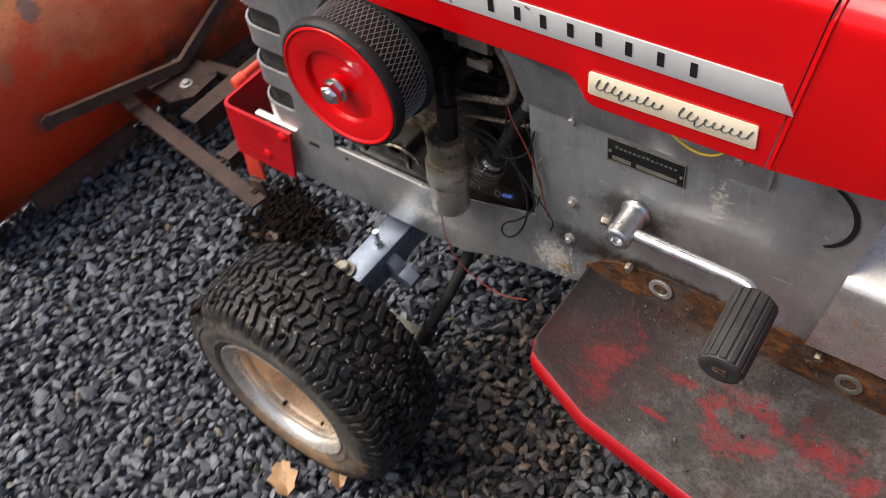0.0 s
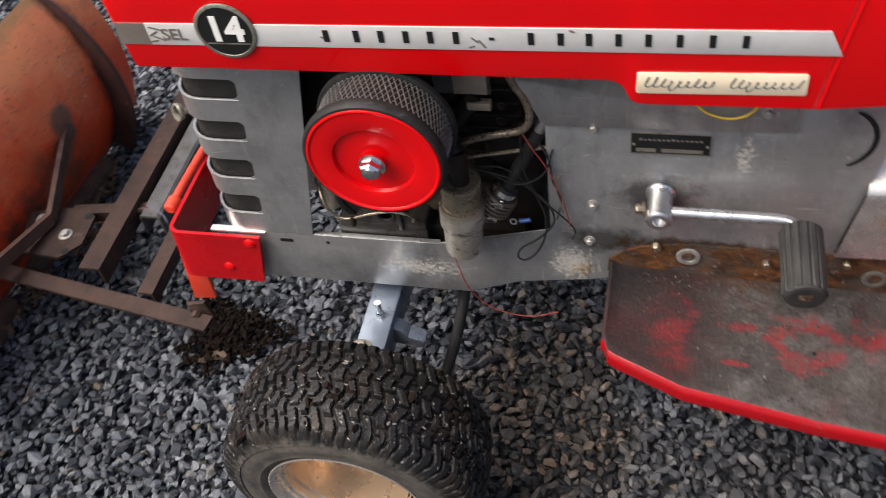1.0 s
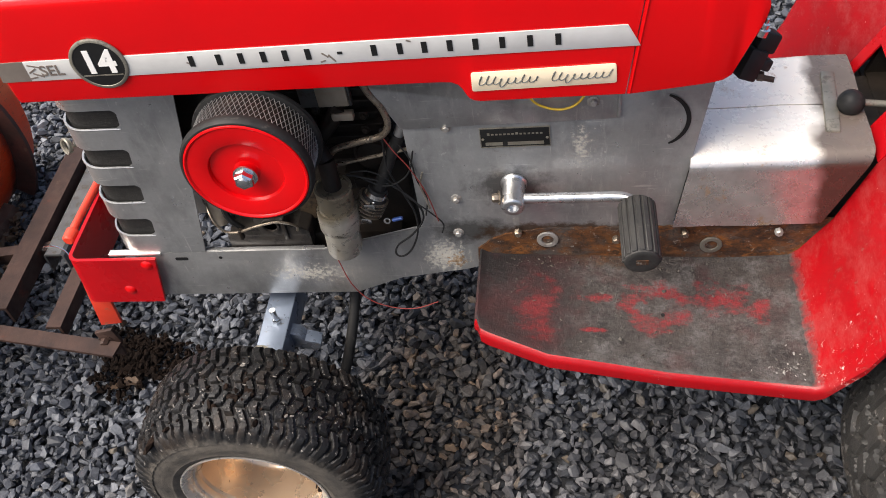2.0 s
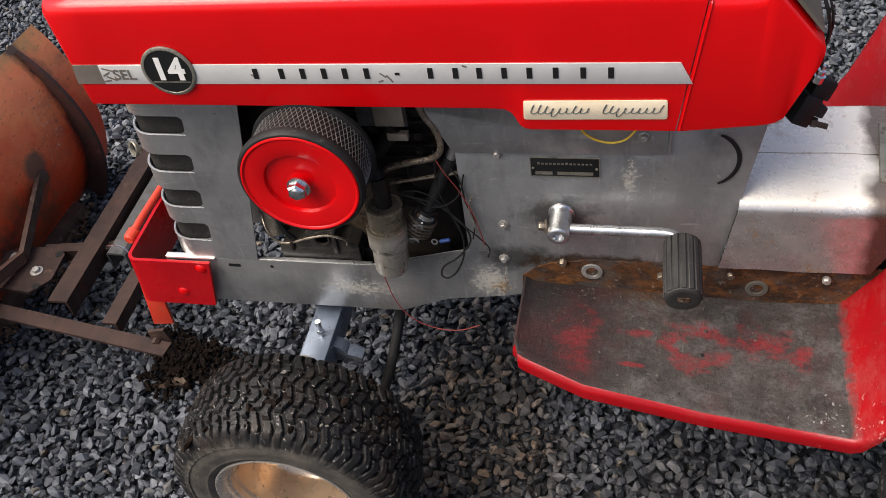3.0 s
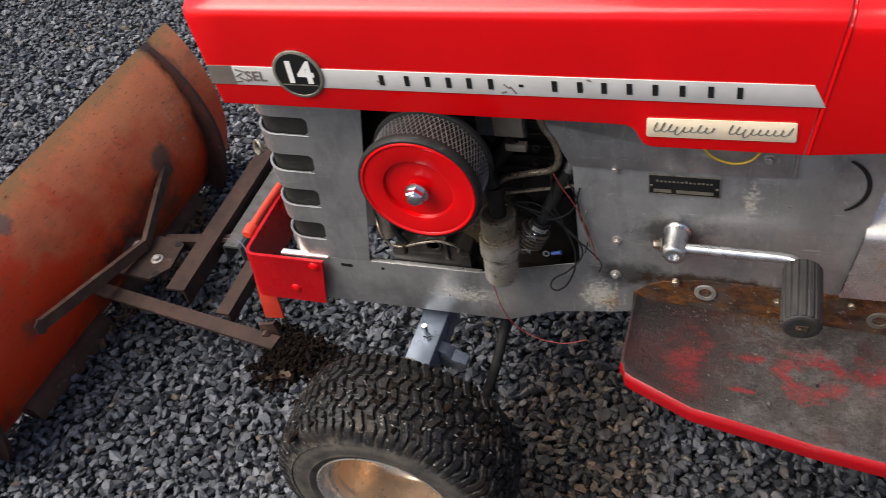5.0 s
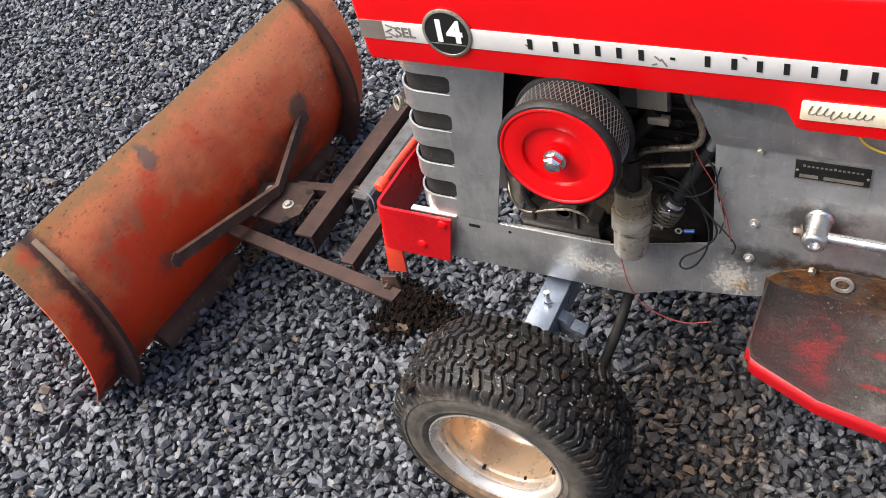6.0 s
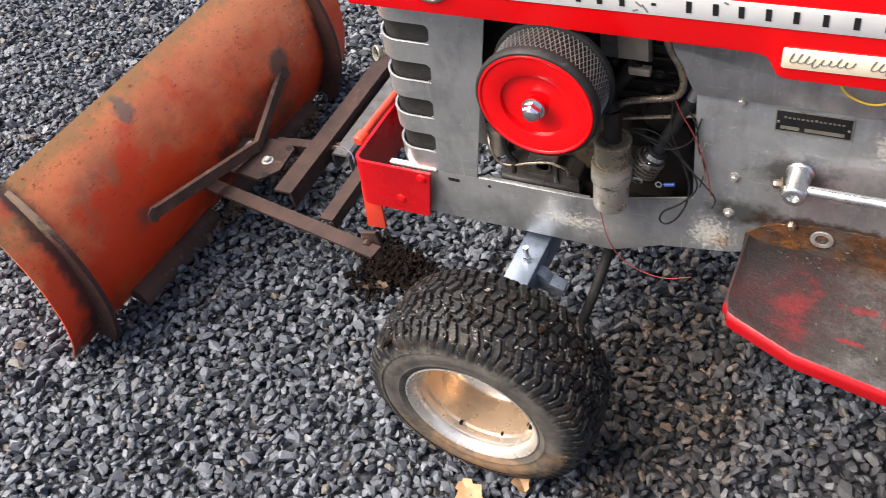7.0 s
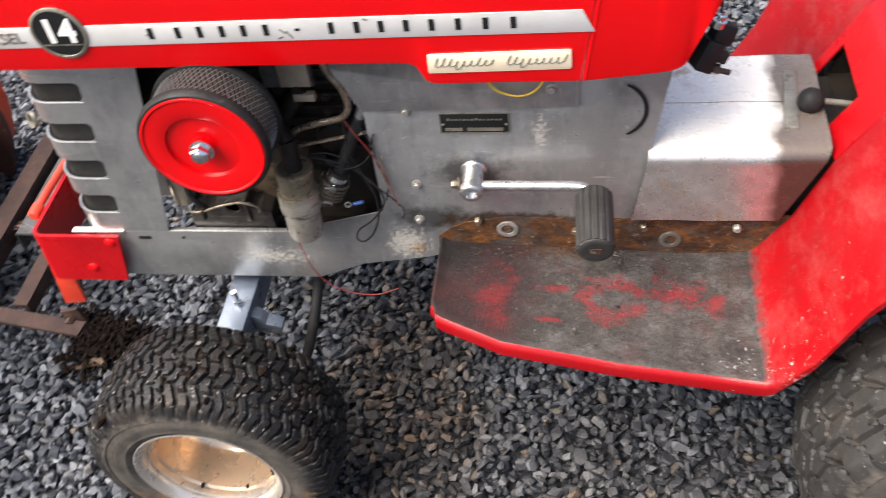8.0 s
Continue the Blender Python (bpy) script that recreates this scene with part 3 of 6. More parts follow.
rows = [[bm.verts.new((x, y, z)) for x, z in (p, q)] for p, q in zip(arc, arc2[::-1]) for y in (-0.0016,)]
for a, b in zip(rows, rows[1:]):
    bm.faces.new((a[0], a[1], b[1], b[0]))
bmesh.ops.solidify(bm, geom=bm.faces, thickness=0.001)
part("curved_slot", bm, INK, tractor)

# name plate
bm = bmesh.new()
add_box(bm, (0.0505, -0.0022, 0.6405), (0.1455, -0.0002, 0.6735), 0.0008)
plate = part("name_plate", bm, INK, tractor, "small black enamel maker's plate")
bm = bmesh.new()
for lo, hi in (((0.0505, 0.6395), (0.1455, 0.6405)), ((0.0505, 0.6735), (0.1455, 0.6745)), ((0.0495, 0.6395), (0.0505, 0.6745)), ((0.1455, 0.6395), (0.1465, 0.6745))):
    add_box(bm, (lo[0], -0.0026, lo[1]), (hi[0], -0.0008, hi[1]))
part("plate_edge", bm, TIN, plate)
for lo, hi in (((0.0565, 0.6435), (0.0805, 0.6490)), ((0.0875, 0.6435), (0.1375, 0.6490))):
    bm = bmesh.new()
    add_box(bm, (lo[0], -0.0028, lo[1]), (hi[0], -0.0018, hi[1]))
    part("number_field", bm, TIN, plate)
for k in range(14):
    bm = bmesh.new()
    tall = 0.0038 if k in (0, 7) else 0.0026
    add_box(bm, (0.0600 + k * 0.0056, -0.0027, 0.6620), (0.0600 + k * 0.0056 + 0.0034, -0.002, 0.6620 + tall))
    part("print_bar", bm, TIN, plate)
for x, z in ((0.0535, 0.655), (0.1425, 0.655)):
    bm = bmesh.new()
    add_lathe(bm, (x, -0.002, z), (0, -1, 0), [(0, 0.0022), (0.0012, 0.002), (0.0018, 0.001)], 10)
    part("rivet", bm, TIN, plate)

# ---- front grille ----
def grille_outline(z):
    """Plan of the wrapped grille sheet at a height: from the left rear edge round the nose to the right rear edge."""
    xr, xf, r = side_x(z), -0.574 + (z - 0.6) * 0.05, 0.045
    pts = [(xr, 0.0), (side_x(z) - 0.092 + (0.755 - z) * 0.05, 0.0), (xf + r, 0.0)]
    for k in range(1, 7):
        a = k / 6 * math.pi / 2
        pts.append((xf + r - r * math.sin(a), r - r * math.cos(a)))
    half = pts + [(xf, MID)]
    return [V(x, y, z) for x, y in half] + [V(x, 2 * MID - y, z) for x, y in reversed(pts)]


SLOTS = [(0.735, 0.701), (0.661, 0.626), (0.588, 0.551), (0.514, 0.476)]
levels = [0.81]
for a, b in SLOTS:
    levels += [a, b]
levels.append(0.433)
bm = bmesh.new()
rows = []
for z in levels:
    rows.append([bm.verts.new(p) for p in grille_outline(z)])
n = len(rows[0])
for i, (a, b) in enumerate(zip(rows, rows[1:])):
    for k in range(n - 1):
        if i % 2 == 1 and 1 <= k < n - 2:
            continue
        if i % 2 == 1:
            # slot end with rounded corners
            e0, e1, step = (1, 2, 1) if k == 0 else (n - 2, n - 3, -1)
            A, B, A2, B2 = a[e0].co, b[e0].co, a[e1].co, b[e1].co
            rr, hgt = 0.008, (a[e0].co - b[e0].co).length
            ua, ub = (A2 - A).normalized(), (B2 - B).normalized()
            top = [bm.verts.new(A.lerp(B, rr / hgt * t) + ua * rr * (1 - t) ** 2) for t in (0.25, 0.55, 1.0)]
            low = [bm.verts.new(B.lerp(A, rr / hgt * t) + ub * rr * (1 - t) ** 2) for t in (1.0, 0.55, 0.25)]
            ta, lb = bm.verts.new(A + ua * rr), bm.verts.new(B + ub * rr)
            o = 0 if k == 0 else n - 1
            bm.faces.new([a[o], a[e0], ta] + top + low + [lb, b[e0], b[o]])
            continue
        bm.faces.new((a[k], a[k + 1], b[k + 1], b[k]))
bmesh.ops.recalc_face_normals(bm, faces=bm.faces)
bmesh.ops.solidify(bm, geom=bm.faces, thickness=0.0025)
grille = part("grille", bm, STEEL, tractor, "grey wrapped grille with four cut louvres")
# slot lips
bm = bmesh.new()
for a, b in SLOTS:
    pts = grille_outline(b)[1:-1]
    add_tube(bm, [p + V(0, 0.001, -0.0012) for p in pts], 0.0017, 6, 1)
part("louvre_lip", bm, STEEL, grille)
# screen behind
bm = bmesh.new()
rows = [[bm.verts.new(V(p.x + 0.006 if p.x < -0.5 else p.x, MID + (p.y - MID) * 0.955, p.z)) for p in grille_outline(z)[1:-1]] for z in (0.80, 0.60, 0.44)]
skin(bm, rows, False, False)
bmesh.ops.solidify(bm, geom=bm.faces, thickness=0.002)
part("grille_screen", bm, SCREEN_MESH, grille)
bm = bmesh.new()
add_prism(bm, [(-0.596, 0.429), (-0.505, 0.429), (-0.505, 0.434), (-0.596, 0.434)], -0.003, 0.008, 0.0008)
part("grille_foot", bm, GALV, grille)

# ---- red front bracket ----
bm = bmesh.new()
outer = [(-0.513, -0.006), (-0.600, -0.006), (-0.652, -0.006)] + [(-0.652 - 0.014 * math.sin(a), 0.008 - 0.014 * math.cos(a)) for a in np.linspace(0.3, math.pi / 2, 5)]
outer += [(x, 2 * MID - y) for x, y in outer[::-1]]
rows = []
for z, dx in ((0.429, 0.0), (0.3205, -0.021)):
    rows.append([bm.verts.new((x + (dx if x > -0.6 else dx * 0.4), y, z)) for x, y in outer])
skin(bm, rows, False, False)
bmesh.ops.recalc_face_normals(bm, faces=bm.faces)
bmesh.ops.solidify(bm, geom=bm.faces, thickness=-0.006)
front_bracket = part("front_bracket", bm, RED_WORN, tractor, "glossy red bolted front bracket")
for x, z in ((-0.532, 0.4150), (-0.585, 0.3530)):
    bm = bmesh.new()
    add_lathe(bm, (x, -0.0065, z), (0, -1, 0), [(0, 0.0125), (0.002, 0.0125), (0.005, 0.011), (0.008, 0.007), (0.009, 0.002)], 20)
    part("bracket_bolt", bm, RED, front_bracket)

bm = bmesh.new()
add_bolt(bm, (-0.600, 2 * MID - 0.001, 0.400), 0.008, 0.008)
part("inner_bolt", bm, RUSTY_BAR, front_bracket)
bm = bmesh.new()
add_lathe(bm, (-0.607, 0.054, 0.625), (-0.55, -0.75, 0.25), [(-0.006, 0.009), (-0.006, 0.0125), (0.0, 0.014), (0.002, 0.013), (0.001, 0.010), (-0.004, 0.009)], 28, False)
add_rod(bm, (-0.600, 0.063, 0.621), (-0.566, 0.080, 0.610), 0.005)
part("grille_eyelet", bm, TIN, tractor, "pale grey metal eyelet on the grille front")

# ---- hood ----
def hood_section(z_crease, half=0.157, z_low=0.800, z_top=1.0):
    """Half section of the hood from the lower edge to the middle line, as (y offset from the middle, z)."""
    pts = [(-half + 0.001, z_low), (-half, z_low + 0.004), (-half, z_crease - 0.017)]
    for k in range(1, 7):
        a = k / 6 * radians(74)
        pts.append((-half + 0.018 - 0.018 * math.cos(a), z_crease - 0.017 + 0.019 * math.sin(a)))
    pts += [(-half * 0.6, z_top - 0.012), (0, z_top)]
    return pts


def hood_rows(bm, stations):
    rows = []
    for x, lean, zc, zl, zt, half in stations:
        sec = hood_section(zc, half, zl, zt)
        full = sec + [(-y, z) for y, z in sec[-2::-1]]
        rows.append([bm.verts.new((x + lean * (z - 0.80), MID + y, z)) for y, z in full])
    skin(bm, rows, False, False)


bm = bmesh.new()
st = [(-0.557, -0.07, 0.952, 0.800, 0.99, 0.150), (-0.550, -0.05, 0.955, 0.800, 0.995, 0.157)]
for k in range(12):
    x = -0.50 + k * 0.045
    st.append((x, 0.05 - 0.10 * max(0, -0.40 - x) / 0.10, 0.957 + 0.008 * (x + 0.5), 0.800, 1.0 + 0.01 * (x + 0.5), 0.157))
for x, zl in ((0.020, 0.7995), (0.032, 0.7985), (0.040, 0.7945), (0.0455, 0.788), (0.0495, 0.780), (0.0545, 0.7725), (0.0610, 0.7685), (0.070, 0.767)):
    st.append((x, 0.10, 0.962, zl, 1.006, 0.157))
st += [(0.15, 0.13, 0.964, 0.7675, 1.007, 0.157), (0.249, 0.15, 0.965, 0.768, 1.008, 0.157)]
hood_rows(bm, st)
bmesh.ops.recalc_face_normals(bm, faces=bm.faces)
bmesh.ops.solidify(bm, geom=bm.faces, thickness=0.0025)
hood = part("hood", bm, RED, tractor, "glossy red engine hood")
bm = bmesh.new()
add_prism(bm, [(-0.552, 0.81), (-0.548, 0.81), (-0.54, 0.96), (-0.545, 0.96)], -0.04, 0.24)
part("hood_nose", bm, BLACK, hood)

# dash cowl behind the hood
bm = bmesh.new()
COWL = [(0.2503, 0.15, 0.965, 0.768, 1.008, 0.030), (0.256, 0.15, 0.965, 0.768, 1.008, 0.030), (0.300, 0.12, 0.966, 0.773, 1.008, 0.030), (0.330, 0.03, 0.968, 0.777, 1.002, 0.026),
        (0.338, 0.0, 0.969, 0.778, 0.980, 0.010), (0.350, 0.0, 0.9545, 0.780, 0.960, 0.007), (0.360, 0.0, 0.9424, 0.783, 0.946, 0.006), (0.369, 0.0, 0.9315, 0.790, 0.935, 0.006), (0.380, 0.0, 0.918, 0.8166, 0.921, 0.006),
        (0.390, 0.0, 0.906, 0.8407, 0.909, 0.006), (0.398, 0.0, 0.897, 0.860, 0.899, 0.006), (0.4015, 0.0, 0.892, 0.870, 0.893, 0.005), (0.403, 0.0, 0.888, 0.878, 0.889, 0.003)]
rows = []
for x, lean, zs, zl, zt, r in COWL:
    half = 0.157 if x < 0.401 else 0.1555
    sec = [(-half + 0.001, zl), (-half, zl + 0.003), (-half, zs - r)]
    for k in range(1, 7):
        a = k / 6 * radians(78)
        sec.append((-half + r - r * math.cos(a), zs - r + r * math.sin(a)))
    sec += [(-half * 0.6, zt - (zt - zs) * 0.25), (0, zt)]
    full = sec + [(-y, z) for y, z in sec[-2::-1]]
    rows.append([bm.verts.new((x + lean * (z - 0.80), MID + y, z)) for y, z in full])
skin(bm, rows, False, False)
bmesh.ops.recalc_face_normals(bm, faces=bm.faces)
bmesh.ops.solidify(bm, geom=bm.faces, thickness=0.0025)
cowl = part("dash_cowl", bm, RED, tractor)
bm = bmesh.new()
bead = [(-0.157, 0.770), (-0.157, 0.86), (-0.157, 0.936), (-0.1535, 0.950), (-0.146, 0.9605), (-0.134, 0.9655), (-0.094, 0.997), (0.0, 1.007)]
for sgn in (1, -1):
    add_tube(bm, [(0.2540 + 0.15 * (z - 0.80), MID + sgn * y, z) for y, z in bead], 0.0016, 8, 5)
part("cowl_bead", bm, RED, cowl)
bm = bmesh.new()
add_prism(bm, [(0.372, 0.800), (0.396, 0.858), (0.3995, 0.884), (0.390, 0.884), (0.365, 0.80)], MID - 0.152, MID + 0.152)
part("cowl_back", bm, BLACK, cowl)
DASH = [(0.326, 0.992), (0.340, 0.976), (0.398, 0.9035), (0.4005, 0.9055), (0.344, 0.980), (0.331, 0.996)]
bm = bmesh.new()
add_prism(bm, DASH, MID - 0.146, MID + 0.146)
dash = part("dash_panel", bm, OLIVE, cowl, "grey-olive dash panel")
bm = bmesh.new()
add_lathe(bm, (0.345, -0.030, 0.977), (0.78, 0.0, 0.62), [(0, 0.014), (0.006, 0.014), (0.008, 0.011), (0.008, 0.004)], 24)
part("gauge", bm, BLACK, dash)
bm = bmesh.new()
add_tube(bm, [(0.362, 0.0, 1.01), (0.384, -0.012, 0.965), (0.396, -0.020, 0.936), (0.405, -0.022, 0.912), (0.410, -0.018, 0.886), (0.411, 0.0, 0.85), (0.414, 0.015, 0.815)], 0.0022, 8)
add_tube(bm, [(0.366, 0.01, 1.01), (0.391, -0.006, 0.962), (0.404, -0.014, 0.93), (0.412, -0.018, 0.90), (0.412, -0.008, 0.865)], 0.0015, 8)
part("dash_cable", bm, BLACK, cowl)
bm = bmesh.new()
sm = Matrix.Translation((0.401, 0.012, 0.755)) @ pose(0, 0, 0, -12, 28, 12)
add_box(bm, (-0.0125, -0.014, -0.021), (0.0125, 0.014, 0.021), 0.003, sm)
add_box(bm, (-0.006, -0.010, 0.018), (0.022, 0.016, 0.045), 0.004, sm)
add_box(bm, (0.010, -0.012, -0.004), (0.026, 0.012, 0.012), 0.003, sm)
switch = part("ignition_switch", bm, BLACK, tractor, "black switch block hanging under the dash")
bm = bmesh.new()
add_rod(bm, (0.410, 0.005, 0.737), (0.432, 0.0, 0.734), 0.0038, 12)
add_rod(bm, (0.412, 0.005, 0.738), (0.419, 0.004, 0.737), 0.0065, 6)
part("switch_terminal", bm, RUSTY_BAR, switch)
bm = bmesh.new()
add_lathe(bm, (0.412, 0.018, 0.792), (0.25, 0.0, 0.9), [(0, 0.0085), (0.009, 0.0085), (0.010, 0.0055), (0.016, 0.0055), (0.017, 0.0025), (0.023, 0.0022)], 12)
part("switch_nut", bm, CHROME, switch)

# stripe and badges on the hood
HY = MID - 0.157
bm = bmesh.new()
add_prism(bm, [(-0.515, 0.8355), (0.2615, 0.841), (0.2465, 0.871), (-0.515, 0.8660)], HY - 0.0018, HY + 0.001, 0.0004)
stripe = part("side_stripe", bm, STRIPE, tractor, "silver stripe with dark print along the hood")
bm = bmesh.new()
add_prism(bm, [(-0.557, 0.8352), (-0.5152, 0.8355), (-0.5152, 0.8660), (-0.554, 0.8655)], HY - 0.0014, HY + 0.001)
part("bare_stripe_end", bm, BARE_STRIPE, stripe)
LETTERS = (-0.290, -0.254, -0.225, -0.196, -0.168, -0.139, -0.056, -0.024, 0.006, 0.037, 0.068, 0.100, 0.133, 0.166)
for x in LETTERS:
    bm = bmesh.new()
    z = 0.8537 + 0.007 * (x + 0.29)
    add_box(bm, (x - 0.0034, HY - 0.0026, z - 0.0078), (x + 0.0034, HY - 0.0015, z + 0.0078))
    part("print_bar", bm, INK, stripe)
bm = bmesh.new()
add_box(bm, (-0.102, HY - 0.0026, 0.8525), (-0.096, HY - 0.0015, 0.8560))
part("print_bar", bm, INK, stripe)
# rubbed-off nicks in the stripe
for x, z, turn, size in ((-0.118, 0.852, 40, 0.010), (-0.110, 0.847, 55, 0.013), (-0.122, 0.843, -20, 0.007), (-0.292, 0.849, 35, 0.012), (-0.012, 0.866, 20, 0.006), (-0.503, 0.859, 15, 0.016), (-0.507, 0.852, -30, 0.013), (-0.501, 0.845, 25, 0.015), (-0.509, 0.841, -10, 0.011)):
    bm = bmesh.new()
    add_box(bm, (-size / 2, -0.0003, -0.0011), (size / 2, 0.0003, 0.0011), 0.0, Matrix.Translation((x, HY - 0.0020, z)) @ pose(0, 0, 0, 0, turn, 0))
    part("nick", bm, BARE_STRIPE, stripe)


def lettering(body, size, x, z, y, material, parent, name, bold=0.012):
    cu = bpy.data.curves.new(name, "FONT")
    cu.body, cu.size, cu.extrude, cu.align_x, cu.align_y, cu.offset = body, size, 0.0004, "CENTER", "CENTER", size * bold
    tmp = bpy.data.objects.new(name, cu)
    me = bpy.data.meshes.new_from_object(tmp)
    bpy.data.objects.remove(tmp)
    me.transform(pose(x, y, z, 90, 0, 0))
    me.materials.append(material)
    ob = new(name, me)
    ob.parent = parent
    return ob


lettering("SEL", 0.0225, -0.4805, 0.8505, HY - 0.0022, BARE_STRIPE, stripe, "worn_letters")
bm = bmesh.new()
add_lathe(bm, (-0.4125, HY - 0.001, 0.8575), (0, -1, 0), [(0, 0.038), (0.002, 0.038), (0.003, 0.0367), (0.003, 0.0336), (0.0022, 0.0331)], 48)
badge = part("round_badge", bm, TIN, tractor, "round black number badge with a silver rim")
bm = bmesh.new()
add_lathe(bm, (-0.4125, HY - 0.002, 0.8575), (0, -1, 0), [(0, 0.0330), (0.0014, 0.0330)], 48)
part("badge_face", bm, INK, badge)
bm = bmesh.new()
add_box(bm, (-0.4395, HY - 0.0037, 0.8400), (-0.3855, HY - 0.0030, 0.8419))
part("badge_line", bm, TIN, badge)
lettering("14", 0.047, -0.4115, 0.8600, HY - 0.0040, WHITE, badge, "badge_number", 0.034)

bm = bmesh.new()
add_prism(bm, round_corners([(0.0565, 0.7850), (0.2340, 0.7885), (0.2335, 0.8165), (0.0575, 0.8130)], 0.003), HY - 0.002, HY + 0.001, 0.0004)
script = part("script_plate", bm, CREAM, tractor, "small cream plate with dark script")
bm = bmesh.new()
for x0, x1, tall, deep in ((0.064, 0.140, ((0.02, 0.26), (0.62, 0.72)), ((0.34, 0.46),)), (0.154, 0.228, ((0.0, 0.14), (0.86, 0.96)), ((0.22, 0.36),))):
    pts = []
    for k in range(61):
        t, a = k / 60, k * 0.90
        up = 0.0098 if any(lo <= t <= hi for lo, hi in tall) else 0.0042
        down = 0.0088 if any(lo <= t <= hi for lo, hi in deep) else 0.0042
        lift = (up if math.sin(a) > 0 else down) * math.sin(a)
        x = x0 + (x1 - x0) * t + 0.0022 * math.cos(a) + 0.45 * lift
        pts.append((x, HY - 0.0024, 0.7985 + 0.019 * (x - 0.06) + lift))
    add_tube(bm, pts, 0.00075, 5, 3)
part("script_print", bm, SCRIPT_INK, script)

# ---- air filter ----
FC = V(-0.2445, -0.118, 0.716)
bm = bmesh.new()
add_lathe(bm, FC, (0, -1, 0), [(-0.004, 0.0825), (0.001, 0.0835), (0.0035, 0.0825), (0.0042, 0.0805), (0.0035, 0.0788), (0.0020, 0.0775), (0.0020, 0.0520), (0.0012, 0.0506), (-0.0052, 0.0488), (-0.0062, 0.0470), (-0.0058, 0.0200), (-0.0035, 0.0165), (-0.0030, 0.004)], 72)
air_filter = part("air_filter", bm, RED, tractor, "round red air filter lid with black rim and wire mesh")
bm = bmesh.new()
add_lathe(bm, FC, (0, -1, 0), [(-0.012, 0.083), (-0.012, 0.0885), (-0.008, 0.0895), (-0.001, 0.0885), (0.002, 0.086), (0.0025, 0.0835), (-0.001, 0.082)], 72, False)
add_lathe(bm, FC, (0, -1, 0), [(-0.072, 0.04), (-0.072, 0.087), (-0.068, 0.0895), (-0.062, 0.0885), (-0.060, 0.083)], 72)
part("filter_rim", bm, BLACK, air_filter)
bm = bmesh.new()
add_lathe(bm, FC, (0, -1, 0), [(-0.062, 0.080), (-0.010, 0.080)], 96, False)
part("filter_element", bm, GRIME, air_filter)
bm = bmesh.new()
NW, y_a, y_b, RM = 72, -0.061, -0.011, 0.0835
for k in range(NW):
    for sgn in (1, -1):
        pts = []
        for j in range(8):
            a = 2 * math.pi * (k + 0.25 - 0.25 * sgn + sgn * 0.24 * (1 if j % 2 else -1)) / NW
            pts.append(FC + V(RM * math.cos(a), -(y_a + (y_b - y_a) * j / 7), RM * math.sin(a)))
        for p, q in zip(pts, pts[1:]):
            add_rod(bm, p, q, 0.00050, 4)
part("filter_mesh", bm, WIRE_GREY, air_filter, "expanded steel mesh")
bm = bmesh.new()
add_lathe(bm, FC + V(0, -0.005, 0), (0, -1, 0), [(0, 0.0165), (0.0025, 0.0165), (0.003, 0.0145)], 24)
add_lathe(bm, FC + V(0, -0.008, 0), (0, -1, 0), [(-0.006, 0.0138), (0.010, 0.0138), (0.0125, 0.0112)], 6, phase=0.4)
add_lathe(bm, FC + V(0, -0.008, 0), (0, -1, 0), [(0.0, 0.008), (0.0145, 0.008), (0.0155, 0.006)], 14)
part("filter_nut", bm, CHROME, air_filter)

# ---- front wheel ----
WC = V(-0.336, -0.314, 0.197)
TYRE_R, TYRE_W, RIM_R = 0.203, 0.165, 0.110


def tyre_profile(R, Wd, r_bead, crown=0.012):
    """(axial offset outward, radius) of the carcass from the inner bead to the outer bead."""
    h = Wd / 2
    return [(-h + 0.030, r_bead), (-h + 0.014, r_bead + 0.012), (-h + 0.002, r_bead + 0.04), (-h, R - 0.045), (-h + 0.008, R - 0.022), (-h + 0.022, R - 0.013),
            (-h * 0.4, R - 0.008), (0, R - 0.007), (h * 0.4, R - 0.008), (h - 0.022, R - 0.013), (h - 0.008, R - 0.022), (h - 0.0005, R - 0.036), (h + 0.0025, R - 0.050), (h + 0.003, r_bead + 0.034), (h + 0.001, r_bead + 0.027), (h + 0.002, r_bead + 0.022), (h - 0.002, r_bead + 0.013), (h - 0.008, r_bead + 0.008), (h - 0.030, r_bead)]


